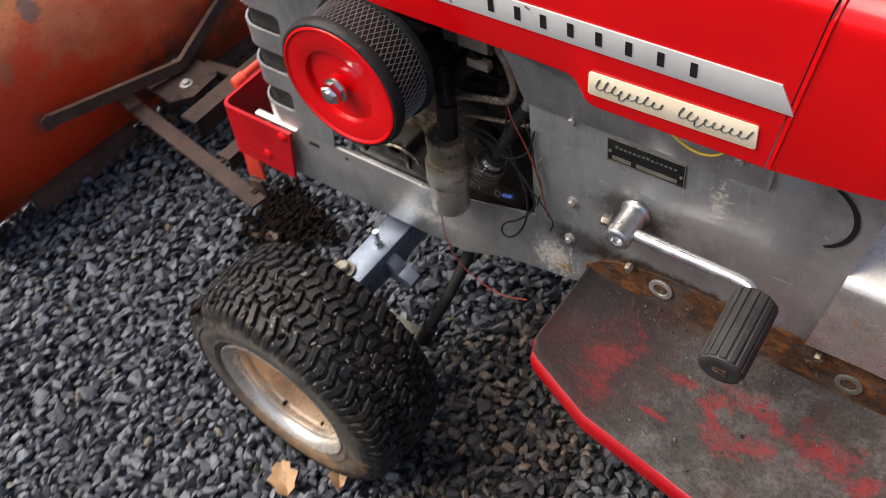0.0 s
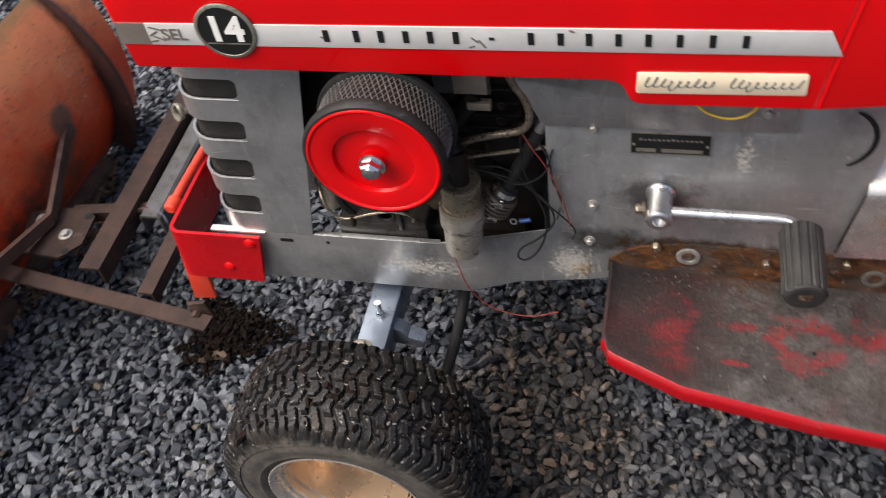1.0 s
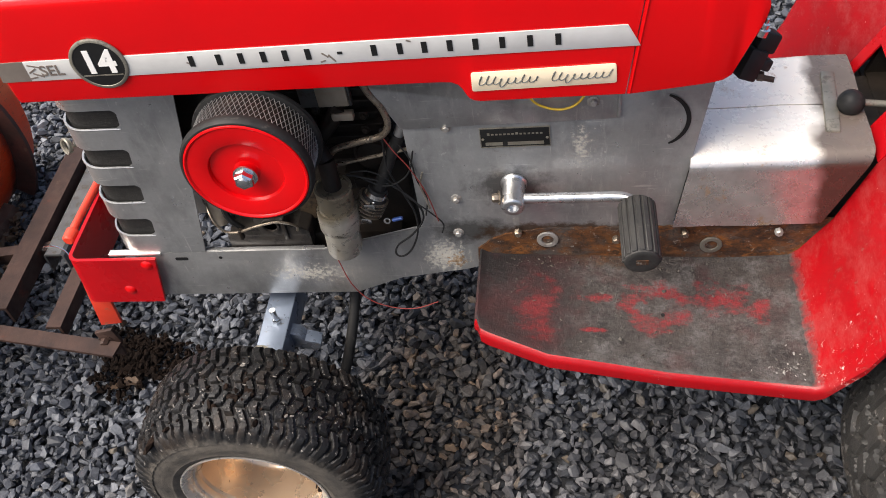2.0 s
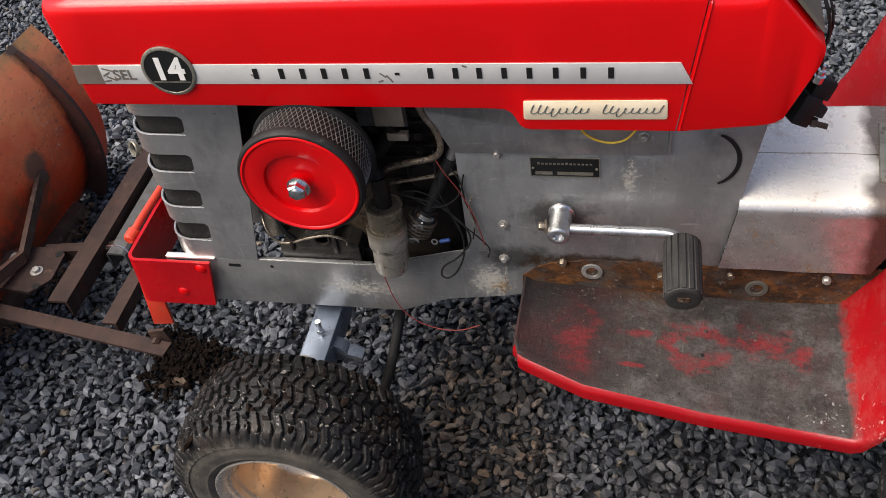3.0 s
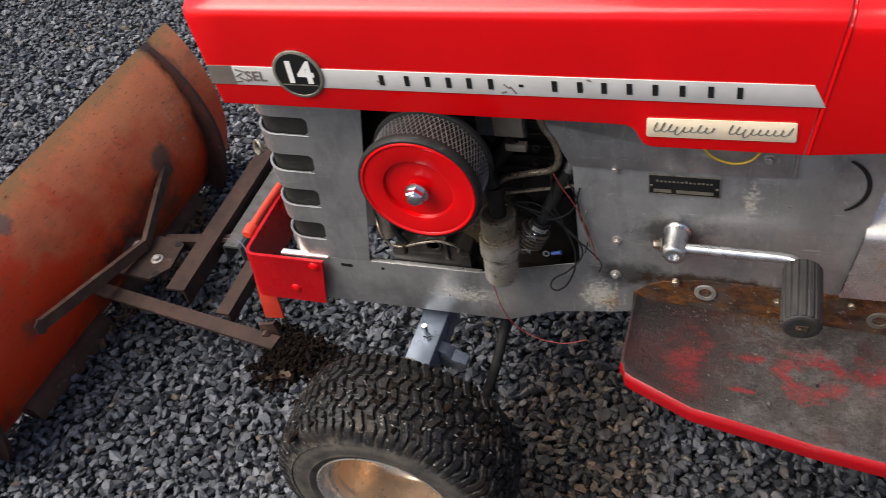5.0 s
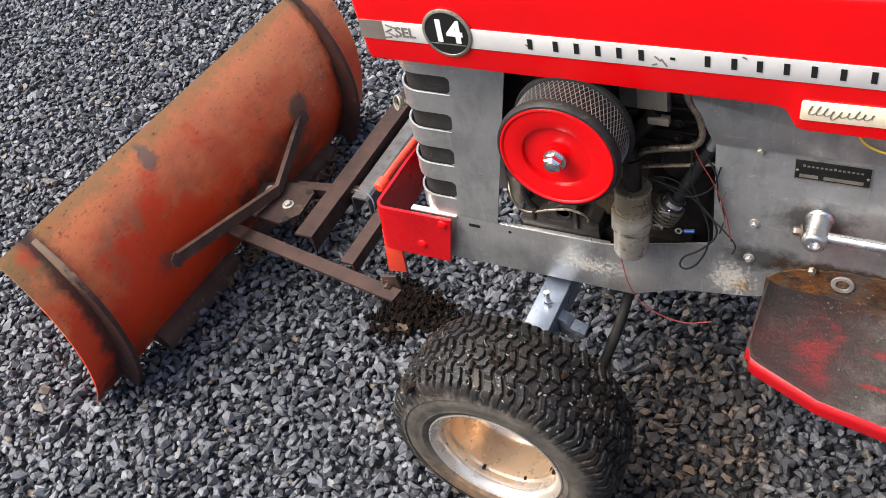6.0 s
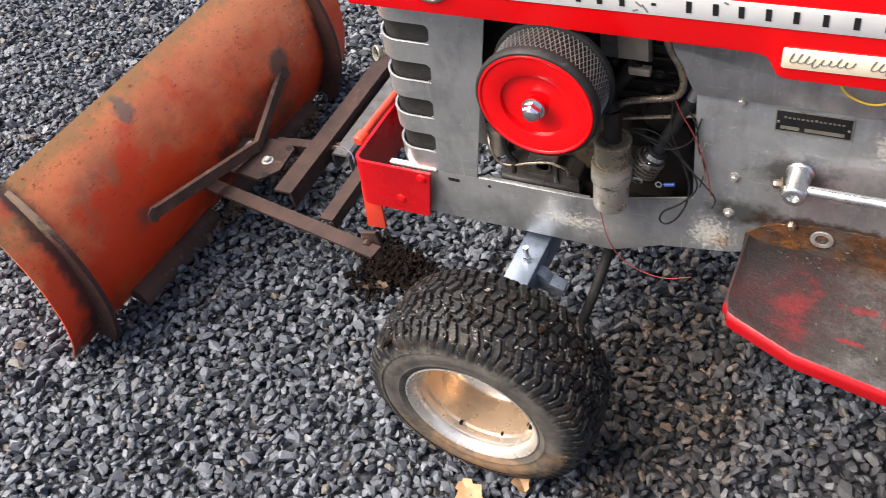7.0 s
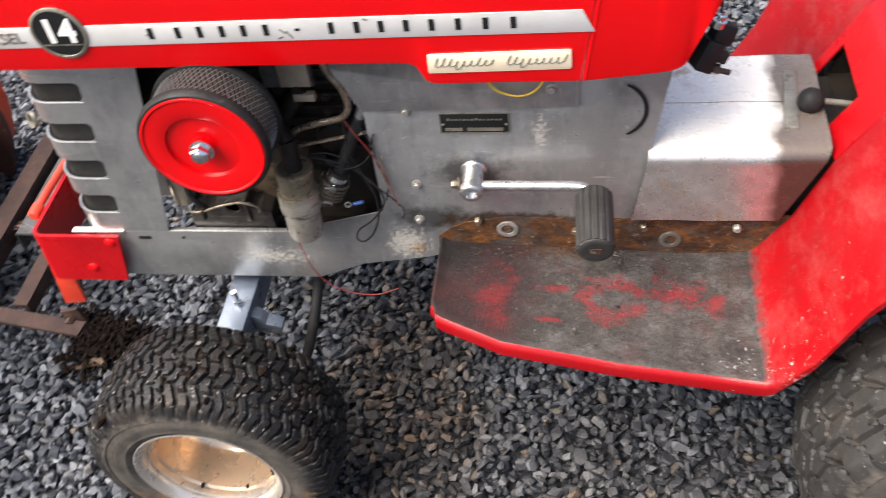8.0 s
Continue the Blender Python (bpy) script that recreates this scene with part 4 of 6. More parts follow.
def add_tread(bm, centre, R, Wd, rows, count, depth, du=0.0024, da=0.0032):
    """Wavy turf blocks cut into one continuous band round the crown and over both shoulders."""
    h = Wd / 2 - 0.002
    nu, na = int(2 * h / du), int(2 * math.pi * R / da)
    A, Uu = np.meshgrid(np.linspace(0, 2 * math.pi, na, endpoint=False), np.linspace(-1, 1, nu))
    turns = A / (2 * math.pi) * count
    q0 = (Uu * 0.5 + 0.5) * rows
    p = turns + 0.27 * np.arcsin(0.93 * np.sin(math.pi * q0)) / 1.2
    p = p + 0.07 * np.sin(9 * A + 5 * Uu) + 0.05 * np.sin(31 * A - 7 * Uu)
    bar = np.floor(p)
    along = np.abs(p - bar - 0.5) * 2
    inner = np.abs(Uu) < 0.8
    q = q0 + np.where(inner, 0.5 * (bar % 2), 0.0)
    row = np.floor(q)
    across = np.where(np.abs(Uu) > 0.9, 0.0, np.abs(q - row - 0.5) * 2)
    wide, long = 2 * h / rows, 2 * math.pi * R / count
    gap = np.minimum((1 - across) * wide / 2 - 0.0013, (1 - along) * long / 2 - 0.0019)
    high = np.clip(gap / 0.0015, 0, 1)
    wear = 0.0013 * np.sin(37.1 * bar + 11.3 * row) - 0.0005 + 0.0006 * np.sin(140 * A + 9 * Uu) * np.sin(43 * Uu - 61 * A)
    edge = np.clip((np.abs(Uu) - 0.86) / 0.14, 0, 1)
    rad = R - 0.013 * np.abs(Uu) ** 2.6 - 0.026 * edge ** 2
    rad = rad - depth * (1 - high) * (1 - 0.9 * edge) + wear * high * (1 - edge)
    grid = [[bm.verts.new(centre + V(rad[i, k] * math.cos(A[i, k]), (h + 0.004 * edge[i, k]) * Uu[i, k], rad[i, k] * math.sin(A[i, k]))) for k in range(na)] for i in range(nu)]
    skin(bm, grid, True, False)


def tyre_material(centre, R, dust=0.0):
    """Black rubber with pale flecks and brown patches; dried mud over the sidewall."""
    m, nt, p = shader("muddy_tyre")
    col = blend(nt, ramp(nt, noise_tex(nt, 15, 9, 0.7), [(0.50, 0.0), (0.66, 0.9)]), (0.0102, 0.0099, 0.0100), (0.033, 0.024, 0.018))
    col = blend(nt, ramp(nt, noise_tex(nt, 115, 9, 0.7), [(0.615, 0.0), (0.655, 0.9)]), col, (0.30, 0.275, 0.25))
    co = nt.nodes.new("ShaderNodeTexCoord")
    sep = nt.nodes.new("ShaderNodeSeparateXYZ")
    nt.links.new(co.outputs["Object"], sep.inputs[0])
    rough_edge = calc(nt, "MULTIPLY", calc(nt, "SUBTRACT", noise_tex(nt, 60, 9, 0.75), 0.5), 0.26)
    side = calc(nt, "ADD", near(nt, centre, R, (1, 0, 1)), rough_edge)
    side = ramp(nt, side, [(0.034 / R - 0.03, 0.0), (0.034 / R + 0.03, 1.0)])
    mud = blend(nt, ramp(nt, noise_tex(nt, 22, 9, 0.7), [(0.38, 0.0), (0.64, 1.0)]), (0.036, 0.033, 0.030), (0.098, 0.085, 0.070))
    low = calc(nt, "ADD", calc(nt, "MULTIPLY", calc(nt, "SUBTRACT", 0.15, sep.outputs[2]), 1.6), noise_tex(nt, 17, 9, 0.72))
    mud = blend(nt, ramp(nt, low, [(0.52, 0.0), (0.70, 0.85)]), mud, (0.23, 0.135, 0.068))
    mud = blend(nt, ramp(nt, noise_tex(nt, 130, 9, 0.75), [(0.60, 0.0), (0.66, 0.7)]), mud, (0.020, 0.016, 0.013))
    col = blend(nt, side, col, mud)
    col = blend(nt, calc(nt, "MULTIPLY", ramp(nt, noise_tex(nt, 14, 9, 0.7), [(0.34, 0.35), (0.60, 1.0)]), dust), col, (0.080, 0.076, 0.070))
    nt.links.new(col, p.inputs["Base Color"])
    nt.links.new(blend(nt, side, ramp(nt, noise_tex(nt, 60, 5), [(0.3, 0.32), (0.7, 0.55)]), (0.8, 0.8, 0.8)), p.inputs["Roughness"])
    p.inputs["Specular IOR Level"].default_value = 0.27
    bump(nt, p, noise_tex(nt, 130, 9, 0.75), 0.6, 0.0022)
    return m


def build_wheel(name, label, c_out, R, Wd, r_rim, rows, count, side, cut=(0.0024, 0.0032)):
    """Wheel whose outer face lies at c_out; side -1: outer side towards -y."""
    ctr = V(c_out.x, c_out.y - side * Wd / 2, c_out.z)
    bm = bmesh.new()
    h = Wd / 2
    add_lathe(bm, ctr + V(0, -side * h * 0.36, 0), (0, side, 0), [(0, 0.003), (0.0, 0.0125), (0.016, 0.0125), (0.018, 0.010), (0.018, 0.003)], 24)
    wheel = part(name, bm, GRIME, tractor, label)
    bm = bmesh.new()
    h = Wd / 2
    d = -0.36 * h
    prof = [(-h + 0.028, r_rim + 0.008), (-h + 0.024, r_rim), (-h + 0.034, r_rim - 0.006), (d - 0.02, r_rim - 0.014), (d, 0.03), (d, 0.013), (d + 0.004, 0.013), (d + 0.004, 0.05), (d - 0.002, r_rim - 0.030), (d + 0.004, r_rim - 0.020), (d + 0.014, r_rim - 0.0145),
            (h * 0.10, r_rim - 0.0148), (h * 0.45, r_rim - 0.0135), (h - 0.036, r_rim - 0.0125), (h - 0.032, r_rim - 0.0085), (h - 0.029, r_rim - 0.0092), (h - 0.021, r_rim - 0.0078), (h - 0.019, r_rim - 0.0048), (h - 0.016, r_rim - 0.0050), (h - 0.009, r_rim - 0.0015), (h - 0.004, r_rim + 0.004), (h - 0.001, r_rim + 0.0085), (h - 0.002, r_rim + 0.0110), (h - 0.007, r_rim + 0.0095)]
    add_lathe(bm, ctr, (0, side, 0), prof, 72, False)
    part("rim", bm, SILVER, wheel, "silver-painted steel rim with brown stains")
    bm = bmesh.new()
    add_lathe(bm, ctr, (0, side, 0), tyre_profile(R, Wd, r_rim), 88, False)
    add_tread(bm, ctr, R, Wd, rows, count, 0.0105, *cut)
    tyre = part("tyre", bm, TYRE_MAT if R < 0.25 else REAR_TYRE_MAT, wheel, "worn black turf tyre with muddy sidewall", angle=30)
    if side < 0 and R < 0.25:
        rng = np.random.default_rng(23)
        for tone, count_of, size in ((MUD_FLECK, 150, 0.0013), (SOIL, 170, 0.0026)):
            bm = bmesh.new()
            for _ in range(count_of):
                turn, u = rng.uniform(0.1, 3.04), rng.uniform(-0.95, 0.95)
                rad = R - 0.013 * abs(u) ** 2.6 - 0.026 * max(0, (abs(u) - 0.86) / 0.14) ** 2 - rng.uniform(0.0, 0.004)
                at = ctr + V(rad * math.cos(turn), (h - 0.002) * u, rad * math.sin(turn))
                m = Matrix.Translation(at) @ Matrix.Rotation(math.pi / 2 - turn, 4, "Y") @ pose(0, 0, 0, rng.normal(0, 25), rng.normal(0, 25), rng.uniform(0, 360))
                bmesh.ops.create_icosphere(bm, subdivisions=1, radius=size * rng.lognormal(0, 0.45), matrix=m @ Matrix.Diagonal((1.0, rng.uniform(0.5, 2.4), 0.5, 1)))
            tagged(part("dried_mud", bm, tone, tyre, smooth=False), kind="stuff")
    bm = bmesh.new()
    add_rod(bm, ctr + V(-0.089, side * (h * 0.30), 0.038), ctr + V(-0.080, side * (h * 0.30 + 0.004), 0.034), 0.0035, 10)
    part("valve", bm, BLACK, wheel)
    for turn, depth, size in ((-2.05, 0.62, 0.0042), (-1.25, 0.55, 0.0036), (-0.62, 0.40, 0.0040), (-0.35, 0.60, 0.0045), (-2.5, 0.30, 0.0030)):
        bm = bmesh.new()
        bmesh.ops.create_icosphere(bm, subdivisions=1, radius=size, matrix=Matrix.Translation(ctr + V((r_rim - 0.0125) * math.cos(turn), side * h * depth, (r_rim - 0.0125) * math.sin(turn))) @ Matrix.Diagonal((1.0, 1.5, 0.55, 1)))
        part("mud_crumb", bm, SOIL, wheel)
    return wheel


TYRE_MAT, REAR_TYRE_MAT = tyre_material(WC, TYRE_R), tyre_material(V(0.842, -0.375, 0.285), 0.292, 0.30)
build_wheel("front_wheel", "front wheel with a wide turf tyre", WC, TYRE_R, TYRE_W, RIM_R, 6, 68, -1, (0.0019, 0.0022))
build_wheel("front_wheel", "front wheel with a wide turf tyre", V(WC.x, 2 * MID - WC.y, WC.z), TYRE_R, TYRE_W, RIM_R, 6, 68, 1, (0.005, 0.006))

# ---- front axle ----
bm = bmesh.new()
add_box(bm, (-0.357, -0.137, 0.245), (-0.309, 2 * MID + 0.137, 0.300), 0.003)
for s, yb in ((1, -0.046), (-1, 2 * MID + 0.046)):
    add_prism(bm, [(-0.311, 0.248), (-0.276, 0.238), (-0.264, 0.244), (-0.262, 0.256), (-0.274, 0.262), (-0.288, 0.264), (-0.297, 0.280), (-0.311, 0.286)], yb - 0.012, yb + 0.012, 0.001)
axle = part("front_axle", bm, AXLE_BLUE, tractor, "pale blue-grey welded front axle beam")
bm = bmesh.new()
add_bolt(bm, (-0.330, -0.045, 0.300), 0.0065, 0.010, (0, 0, 1), False)
add_rod(bm, (-0.330, -0.045, 0.305), (-0.330, -0.045, 0.334), 0.005)
part("axle_bolt", bm, CHROME, axle)
for y in (-0.114, 2 * MID + 0.114):
    bm = bmesh.new()
    add_lathe(bm, (-0.345, y, 0.298), (0, 0, 1), [(0, 0.017), (0.005, 0.017), (0.006, 0.014)], 24)
    add_bolt(bm, (-0.345, y, 0.304), 0.0105, 0.012, (0, 0, 1))
    part("kingpin", bm, TIN, axle)
bm = bmesh.new()
add_box(bm, (-0.330, -0.088, 0.116), (-0.258, -0.048, 0.123), 0.002)
part("steering_arm", bm, TIN, axle)
bm = bmesh.new()
add_tube(bm, [(-0.205, 0.06, 0.34), (-0.212, 0.03, 0.27), (-0.226, -0.02, 0.205), (-0.244, -0.058, 0.150)], 0.0095, 12)
add_rod(bm, (-0.242, -0.054, 0.156), (-0.254, -0.068, 0.122), 0.013)
part("steering_rod", bm, BLACK, tractor)

# ---- foot pans, fenders and seat deck ----
PAN = [(0.018, 0.0), (0.021, -0.150), (0.040, -0.168), (0.135, -0.207), (0.30, -0.232), (0.50, -0.250)]


def pan_z(x):
    return 0.430 - 0.055 * (x - 0.02)


def fender_sheet(bm, mirror):
    ym = (lambda y: 2 * MID - 1.11 * y) if mirror else (lambda y: y)
    xs = [0.030, 0.036, 0.046, 0.08, 0.135, 0.20, 0.30, 0.40, 0.492]
    def outer(x):
        for (xa, ya), (xb, yb) in zip(PAN[1:], PAN[2:]):
            if xa <= x <= xb:
                return ya + (yb - ya) * (x - xa) / (xb - xa)
        return PAN[1][1] if x < PAN[1][0] else PAN[-1][1]
    stations = [(x, pan_z(x), outer(x) + (0.012 if i == 0 else 0)) for i, x in enumerate(xs)]
    stations += [(0.505, pan_z(0.5) + 0.010, -0.252), (0.545, 0.480, -0.258), (0.586, 0.592, -0.262), (0.60, 0.617, -0.264), (0.640, 0.690, -0.268), (0.652, 0.704, -0.269), (0.672, 0.712, -0.270), (1.05, 0.715, -0.270)]
    def dip(x):
        """The tread lies a little lower than the rolled edge."""
        return 0.011 * min(1, max(0, (x - 0.030) / 0.022)) ** 0.7 * min(1, max(0, (0.50 - x) / 0.05))
    rows = []
    for x, z, yo in stations:
        row = []
        for t in np.linspace(0, 1, 11):
            row.append((x, -0.003 + (yo + 0.006 + 0.003) * t, z - dip(x) * (1 - max(0.0, t - 0.5) ** 2 * 4)))
        row = row[:-1] + [(x, yo + 0.0145, z - dip(x) * 0.12), (x, yo + 0.007, z - 0.0012), (x, yo + 0.0022, z - 0.0048), (x, yo, z - 0.0105), (x, yo + 0.0006, z - 0.025)]
        rows.append([bm.verts.new((p[0], ym(p[1]), p[2])) for p in row])
    skin(bm, rows, False, False)
    # turned-down front edge
    first = rows[0]
    z0, tuck = first[0].co.z - 0.028, -1 if mirror else 1
    lip = [[bm.verts.new((v.co.x - dx, v.co.y + (tuck * dx * 0.9 if j > 9 else 0), v.co.z - dz * max(0.1, (v.co.z - z0) / 0.028))) for j, v in enumerate(first)] for dx, dz in ((0.002, 0.0008), (0.004, 0.004), (0.005, 0.010), (0.0055, 0.026))]
    skin(bm, [first] + lip, False, False)
    bmesh.ops.recalc_face_normals(bm, faces=bm.faces)
    bmesh.ops.solidify(bm, geom=bm.faces, thickness=0.0025)
    bmesh.ops.delete(bm, geom=[v for v in bm.verts if v.co.z < 0.3], context="VERTS")


# red paint left on the tread: centre, reach, squash
RUBBED = (((0.118, -0.110, 0.41), 0.070, (1.5, 0.80, 0.2)), ((0.200, -0.087, 0.41), 0.034, (0.85, 2.6, 0.2)), ((0.205, -0.149, 0.41), 0.024, (0.8, 3.6, 0.2)), ((0.384, -0.084, 0.41), 0.066, (1.0, 1.45, 0.2)), ((0.438, -0.109, 0.41), 0.034, (1.2, 1.0, 0.2)))


def pan_material():
    m, nt, p = shader("worn_foot_pan")
    co = nt.nodes.new("ShaderNodeTexCoord")
    sep = nt.nodes.new("ShaderNodeSeparateXYZ")
    nt.links.new(co.outputs["Object"], sep.inputs[0])
    base = blend(nt, ramp(nt, noise_tex(nt, 30, 10, 0.72), [(0.35, 0.0), (0.68, 1.0)]), (0.028, 0.025, 0.0235), (0.070, 0.063, 0.058))
    base = blend(nt, ramp(nt, noise_tex(nt, 12, 6, 0.6), [(0.4, 0.0), (0.65, 0.7)]), base, (0.052, 0.043, 0.037))
    base = blend(nt, ramp(nt, noise_tex(nt, 22, 10, 0.8), [(0.54, 0.0), (0.66, 0.7)]), base, (0.105, 0.099, 0.095))
    base = blend(nt, ramp(nt, noise_tex(nt, 70, 10, 0.8), [(0.585, 0.0), (0.68, 0.6)]), base, (0.13, 0.122, 0.115))
    pale = calc(nt, "MAXIMUM", near(nt, (0.303, -0.066, 0.41), 0.045, (0.9, 1.6, 0.2)), calc(nt, "MULTIPLY", near(nt, (0.41, -0.165, 0.41), 0.10, (0.7, 1.3, 0.2)), 0.35))
    base = blend(nt, ramp(nt, calc(nt, "ADD", calc(nt, "MULTIPLY", pale, 0.30), noise_tex(nt, 38, 10, 0.76)), [(0.60, 0.0), (0.80, 0.6)]), base, (0.15, 0.145, 0.14))
    edge_rust = calc(nt, "ADD", calc(nt, "MULTIPLY", near(nt, (0.19, -0.004, 0.41), 0.17, (1, 4.5, 0.2)), 0.40), noise_tex(nt, 42, 9, 0.74))
    base = blend(nt, ramp(nt, edge_rust, [(0.62, 0.0), (0.80, 0.8)]), base, (0.085, 0.038, 0.014))
    base = blend(nt, ramp(nt, noise_tex(nt, 75, 10, 0.8, (1, 1.3, 1)), [(0.57, 0.0), (0.64, 0.9)]), base, (0.009, 0.008, 0.008))
    base = blend(nt, ramp(nt, noise_tex(nt, 17, 11, 0.78), [(0.50, 0.0), (0.60, 0.6)]), base, (0.115, 0.110, 0.106))
    base = blend(nt, ramp(nt, noise_tex(nt, 26, 11, 0.80), [(0.545, 0.0), (0.61, 0.8)]), base, (0.016, 0.0145, 0.014))
    # darker towards the front inner corner
    dark_front = near(nt, (0.05, -0.08, 0.43), 0.22, (1.2, 0.8, 1))
    base = blend(nt, ramp(nt, dark_front, [(0.1, 0.0), (0.5, 0.85)]), base, (0.015, 0.0130, 0.0135))
    base = blend(nt, ramp(nt, noise_tex(nt, 170, 9, 0.78), [(0.40, 0.55), (0.52, 0.0)]), base, (0.013, 0.0115, 0.011))
    base = blend(nt, ramp(nt, noise_tex(nt, 130, 10, 0.8), [(0.60, 0.0), (0.68, 0.6)]), base, (0.16, 0.152, 0.145))
    # red paint left in rubbed patches on the tread
    spots = [near(nt, c, r, q) for c, r, q in RUBBED]
    where = calc(nt, "MAXIMUM", calc(nt, "MAXIMUM", spots[0], spots[1]), calc(nt, "MAXIMUM", calc(nt, "MAXIMUM", spots[2], spots[3]), spots[4]))
    disc = near(nt, (0.292, -0.102, 0.41), 0.084, (1.0, 1.06, 0.2))
    disc = calc(nt, "ADD", disc, calc(nt, "MULTIPLY", calc(nt, "SUBTRACT", noise_tex(nt, 22, 6, 0.6), 0.5), 0.55))
    hoop = calc(nt, "SUBTRACT", 1.0, calc(nt, "MULTIPLY", calc(nt, "ABSOLUTE", calc(nt, "SUBTRACT", disc, 0.60)), 2.8))
    where = calc(nt, "MAXIMUM", where, calc(nt, "MULTIPLY", hoop, 0.85))
    mask = calc(nt, "ADD", calc(nt, "MULTIPLY", where, 0.20), noise_tex(nt, 27, 11, 0.74, (0.9, 1.3, 1)))
    mask = calc(nt, "MULTIPLY", ramp(nt, mask, [(0.55, 0.0), (0.68, 0.80)]), ramp(nt, where, [(0.06, 0.0), (0.30, 1.0)]))
    mask = calc(nt, "MULTIPLY", mask, ramp(nt, noise_tex(nt, 150, 10, 0.8), [(0.38, 0.35), (0.52, 1.0)]))
    mask = calc(nt, "MULTIPLY", mask, calc(nt, "SUBTRACT", 1.0, calc(nt, "MULTIPLY", near(nt, (0.07, -0.10, 0.41), 0.14, (1, 0.6, 0.2)), 0.45)))
    wine = ramp(nt, calc(nt, "ADD", calc(nt, "MULTIPLY", near(nt, (0.09, -0.11, 0.42), 0.16, (0.8, 1, 0.2)), 0.16), noise_tex(nt, 16, 8, 0.7)), [(0.52, 0.0), (0.75, 0.55)])
    base = blend(nt, wine, base, (0.060, 0.016, 0.016))
    col = blend(nt, mask, base, (0.20, 0.012, 0.016))
    # sound red paint on the edges and on the fender
    edge_n = calc(nt, "MULTIPLY", calc(nt, "SUBTRACT", noise_tex(nt, 55, 6, 0.65), 0.5), 0.03)
    up = calc(nt, "ADD", calc(nt, "SUBTRACT", sep.outputs[0], 0.498), edge_n)
    fend = ramp(nt, calc(nt, "MULTIPLY_ADD", up, 34.0, 0.5), [(0.3, 0.0), (0.7, 1.0)])
    geo = nt.nodes.new("ShaderNodeNewGeometry")
    sn = nt.nodes.new("ShaderNodeSeparateXYZ")
    nt.links.new(geo.outputs["Normal"], sn.inputs[0])
    rim = ramp(nt, calc(nt, "ADD", calc(nt, "ABSOLUTE", sn.outputs[1]), calc(nt, "MULTIPLY", edge_n, 4.0)), [(0.30, 0.0), (0.38, 1.0)])
    red_on = calc(nt, "MAXIMUM", fend, rim)
    red = blend(nt, ramp(nt, noise_tex(nt, 7, 8, 0.7), [(0.4, 0.0), (0.68, 0.8)]), (0.255, 0.002, 0.005), (0.195, 0.007, 0.009))
    red = blend(nt, ramp(nt, noise_tex(nt, 110, 9, 0.75), [(0.655, 0.0), (0.70, 0.7)]), red, (0.50, 0.24, 0.2))
    red = blend(nt, ramp(nt, noise_tex(nt, 48, 10, 0.8, (0.5, 1, 1)), [(0.60, 0.0), (0.66, 0.85)]), red, (0.16, 0.035, 0.03))
    chips = ramp(nt, calc(nt, "ADD", calc(nt, "MULTIPLY", near(nt, (0.54, -0.24, 0.44), 0.15, (1, 1, 0.6)), 0.085), noise_tex(nt, 85, 10, 0.8)), [(0.66, 0.0), (0.70, 0.85)])
    red = blend(nt, chips, red, (0.55, 0.42, 0.38))
    # Pinkish scuffs plus a sky reflection painted over the fender's red.
    haze = calc(nt, "MULTIPLY", ramp(nt, noise_tex(nt, 16, 10, 0.78, (1, 0.6, 1)), [(0.48, 0.0), (0.68, 0.65)]), fend)
    red = blend(nt, haze, red, (0.25, 0.042, 0.040))
    col = blend(nt, red_on, col, red)
    nt.links.new(col, p.inputs["Base Color"])
    nt.links.new(blend(nt, red_on, ramp(nt, noise_tex(nt, 40, 6), [(0.3, 0.36), (0.7, 0.66)]), (0.2, 0.2, 0.2)), p.inputs["Roughness"])
    nt.links.new(calc(nt, "MULTIPLY_ADD", red_on, 0.0, 0.26), p.inputs["Specular IOR Level"])
    bump(nt, p, calc(nt, "MULTIPLY", noise_tex(nt, 110, 11, 0.78), calc(nt, "MULTIPLY_ADD", red_on, -0.85, 1.0)), 0.9, 0.0034)
    return m


PAN_MAT = pan_material()
for flip in (False, True):
    bm = bmesh.new()
    fender_sheet(bm, flip)
    part("foot_pan", bm, PAN_MAT, tractor, "red fender and footrest worn to dark metal")
for x, y in ((0.300, -0.118), (0.296, -0.190), (0.413, -0.136)):
    bm = bmesh.new()
    add_lathe(bm, (x, y, pan_z(x) - 0.0112), (0, 0, 1), [(0, 0.0030), (0.0012, 0.0030)], 12)
    part("drain_hole", bm, INK, tractor)
# middle of the deck over the transmission, with its notch
bm = bmesh.new()
prof = [(0.583, 0.590), (0.599, 0.618), (0.6145, 0.6445), (0.640, 0.690), (0.652, 0.704), (0.672, 0.712), (1.05, 0.715)]
ys = [-0.0055, 0.062, 0.182, 0.2055]
rows = [[bm.verts.new((x, y, z)) for y in ys] for x, z in prof]
for i, (a, b) in enumerate(zip(rows, rows[1:])):
    for k in range(3):
        if k == 1 and i < 2:
            continue
        bm.faces.new((a[k], a[k + 1], b[k + 1], b[k]))
bmesh.ops.recalc_face_normals(bm, faces=bm.faces)
bmesh.ops.solidify(bm, geom=bm.faces, thickness=0.0025)
part("seat_deck", bm, RED_WORN, tractor)
# Dark backing added under the deck so that the notch reads black.
bm = bmesh.new()
add_box(bm, (0.606, 0.030, 0.583), (0.70, 0.200, 0.586), 0.0)
add_prism(bm, [(0.66, 0.583), (0.70, 0.583), (0.70, 0.700), (0.66, 0.696)], 0.030, 0.200)
add_prism(bm, [(0.606, 0.583), (0.66, 0.583), (0.66, 0.690), (0.632, 0.668)], 0.192, 0.200)
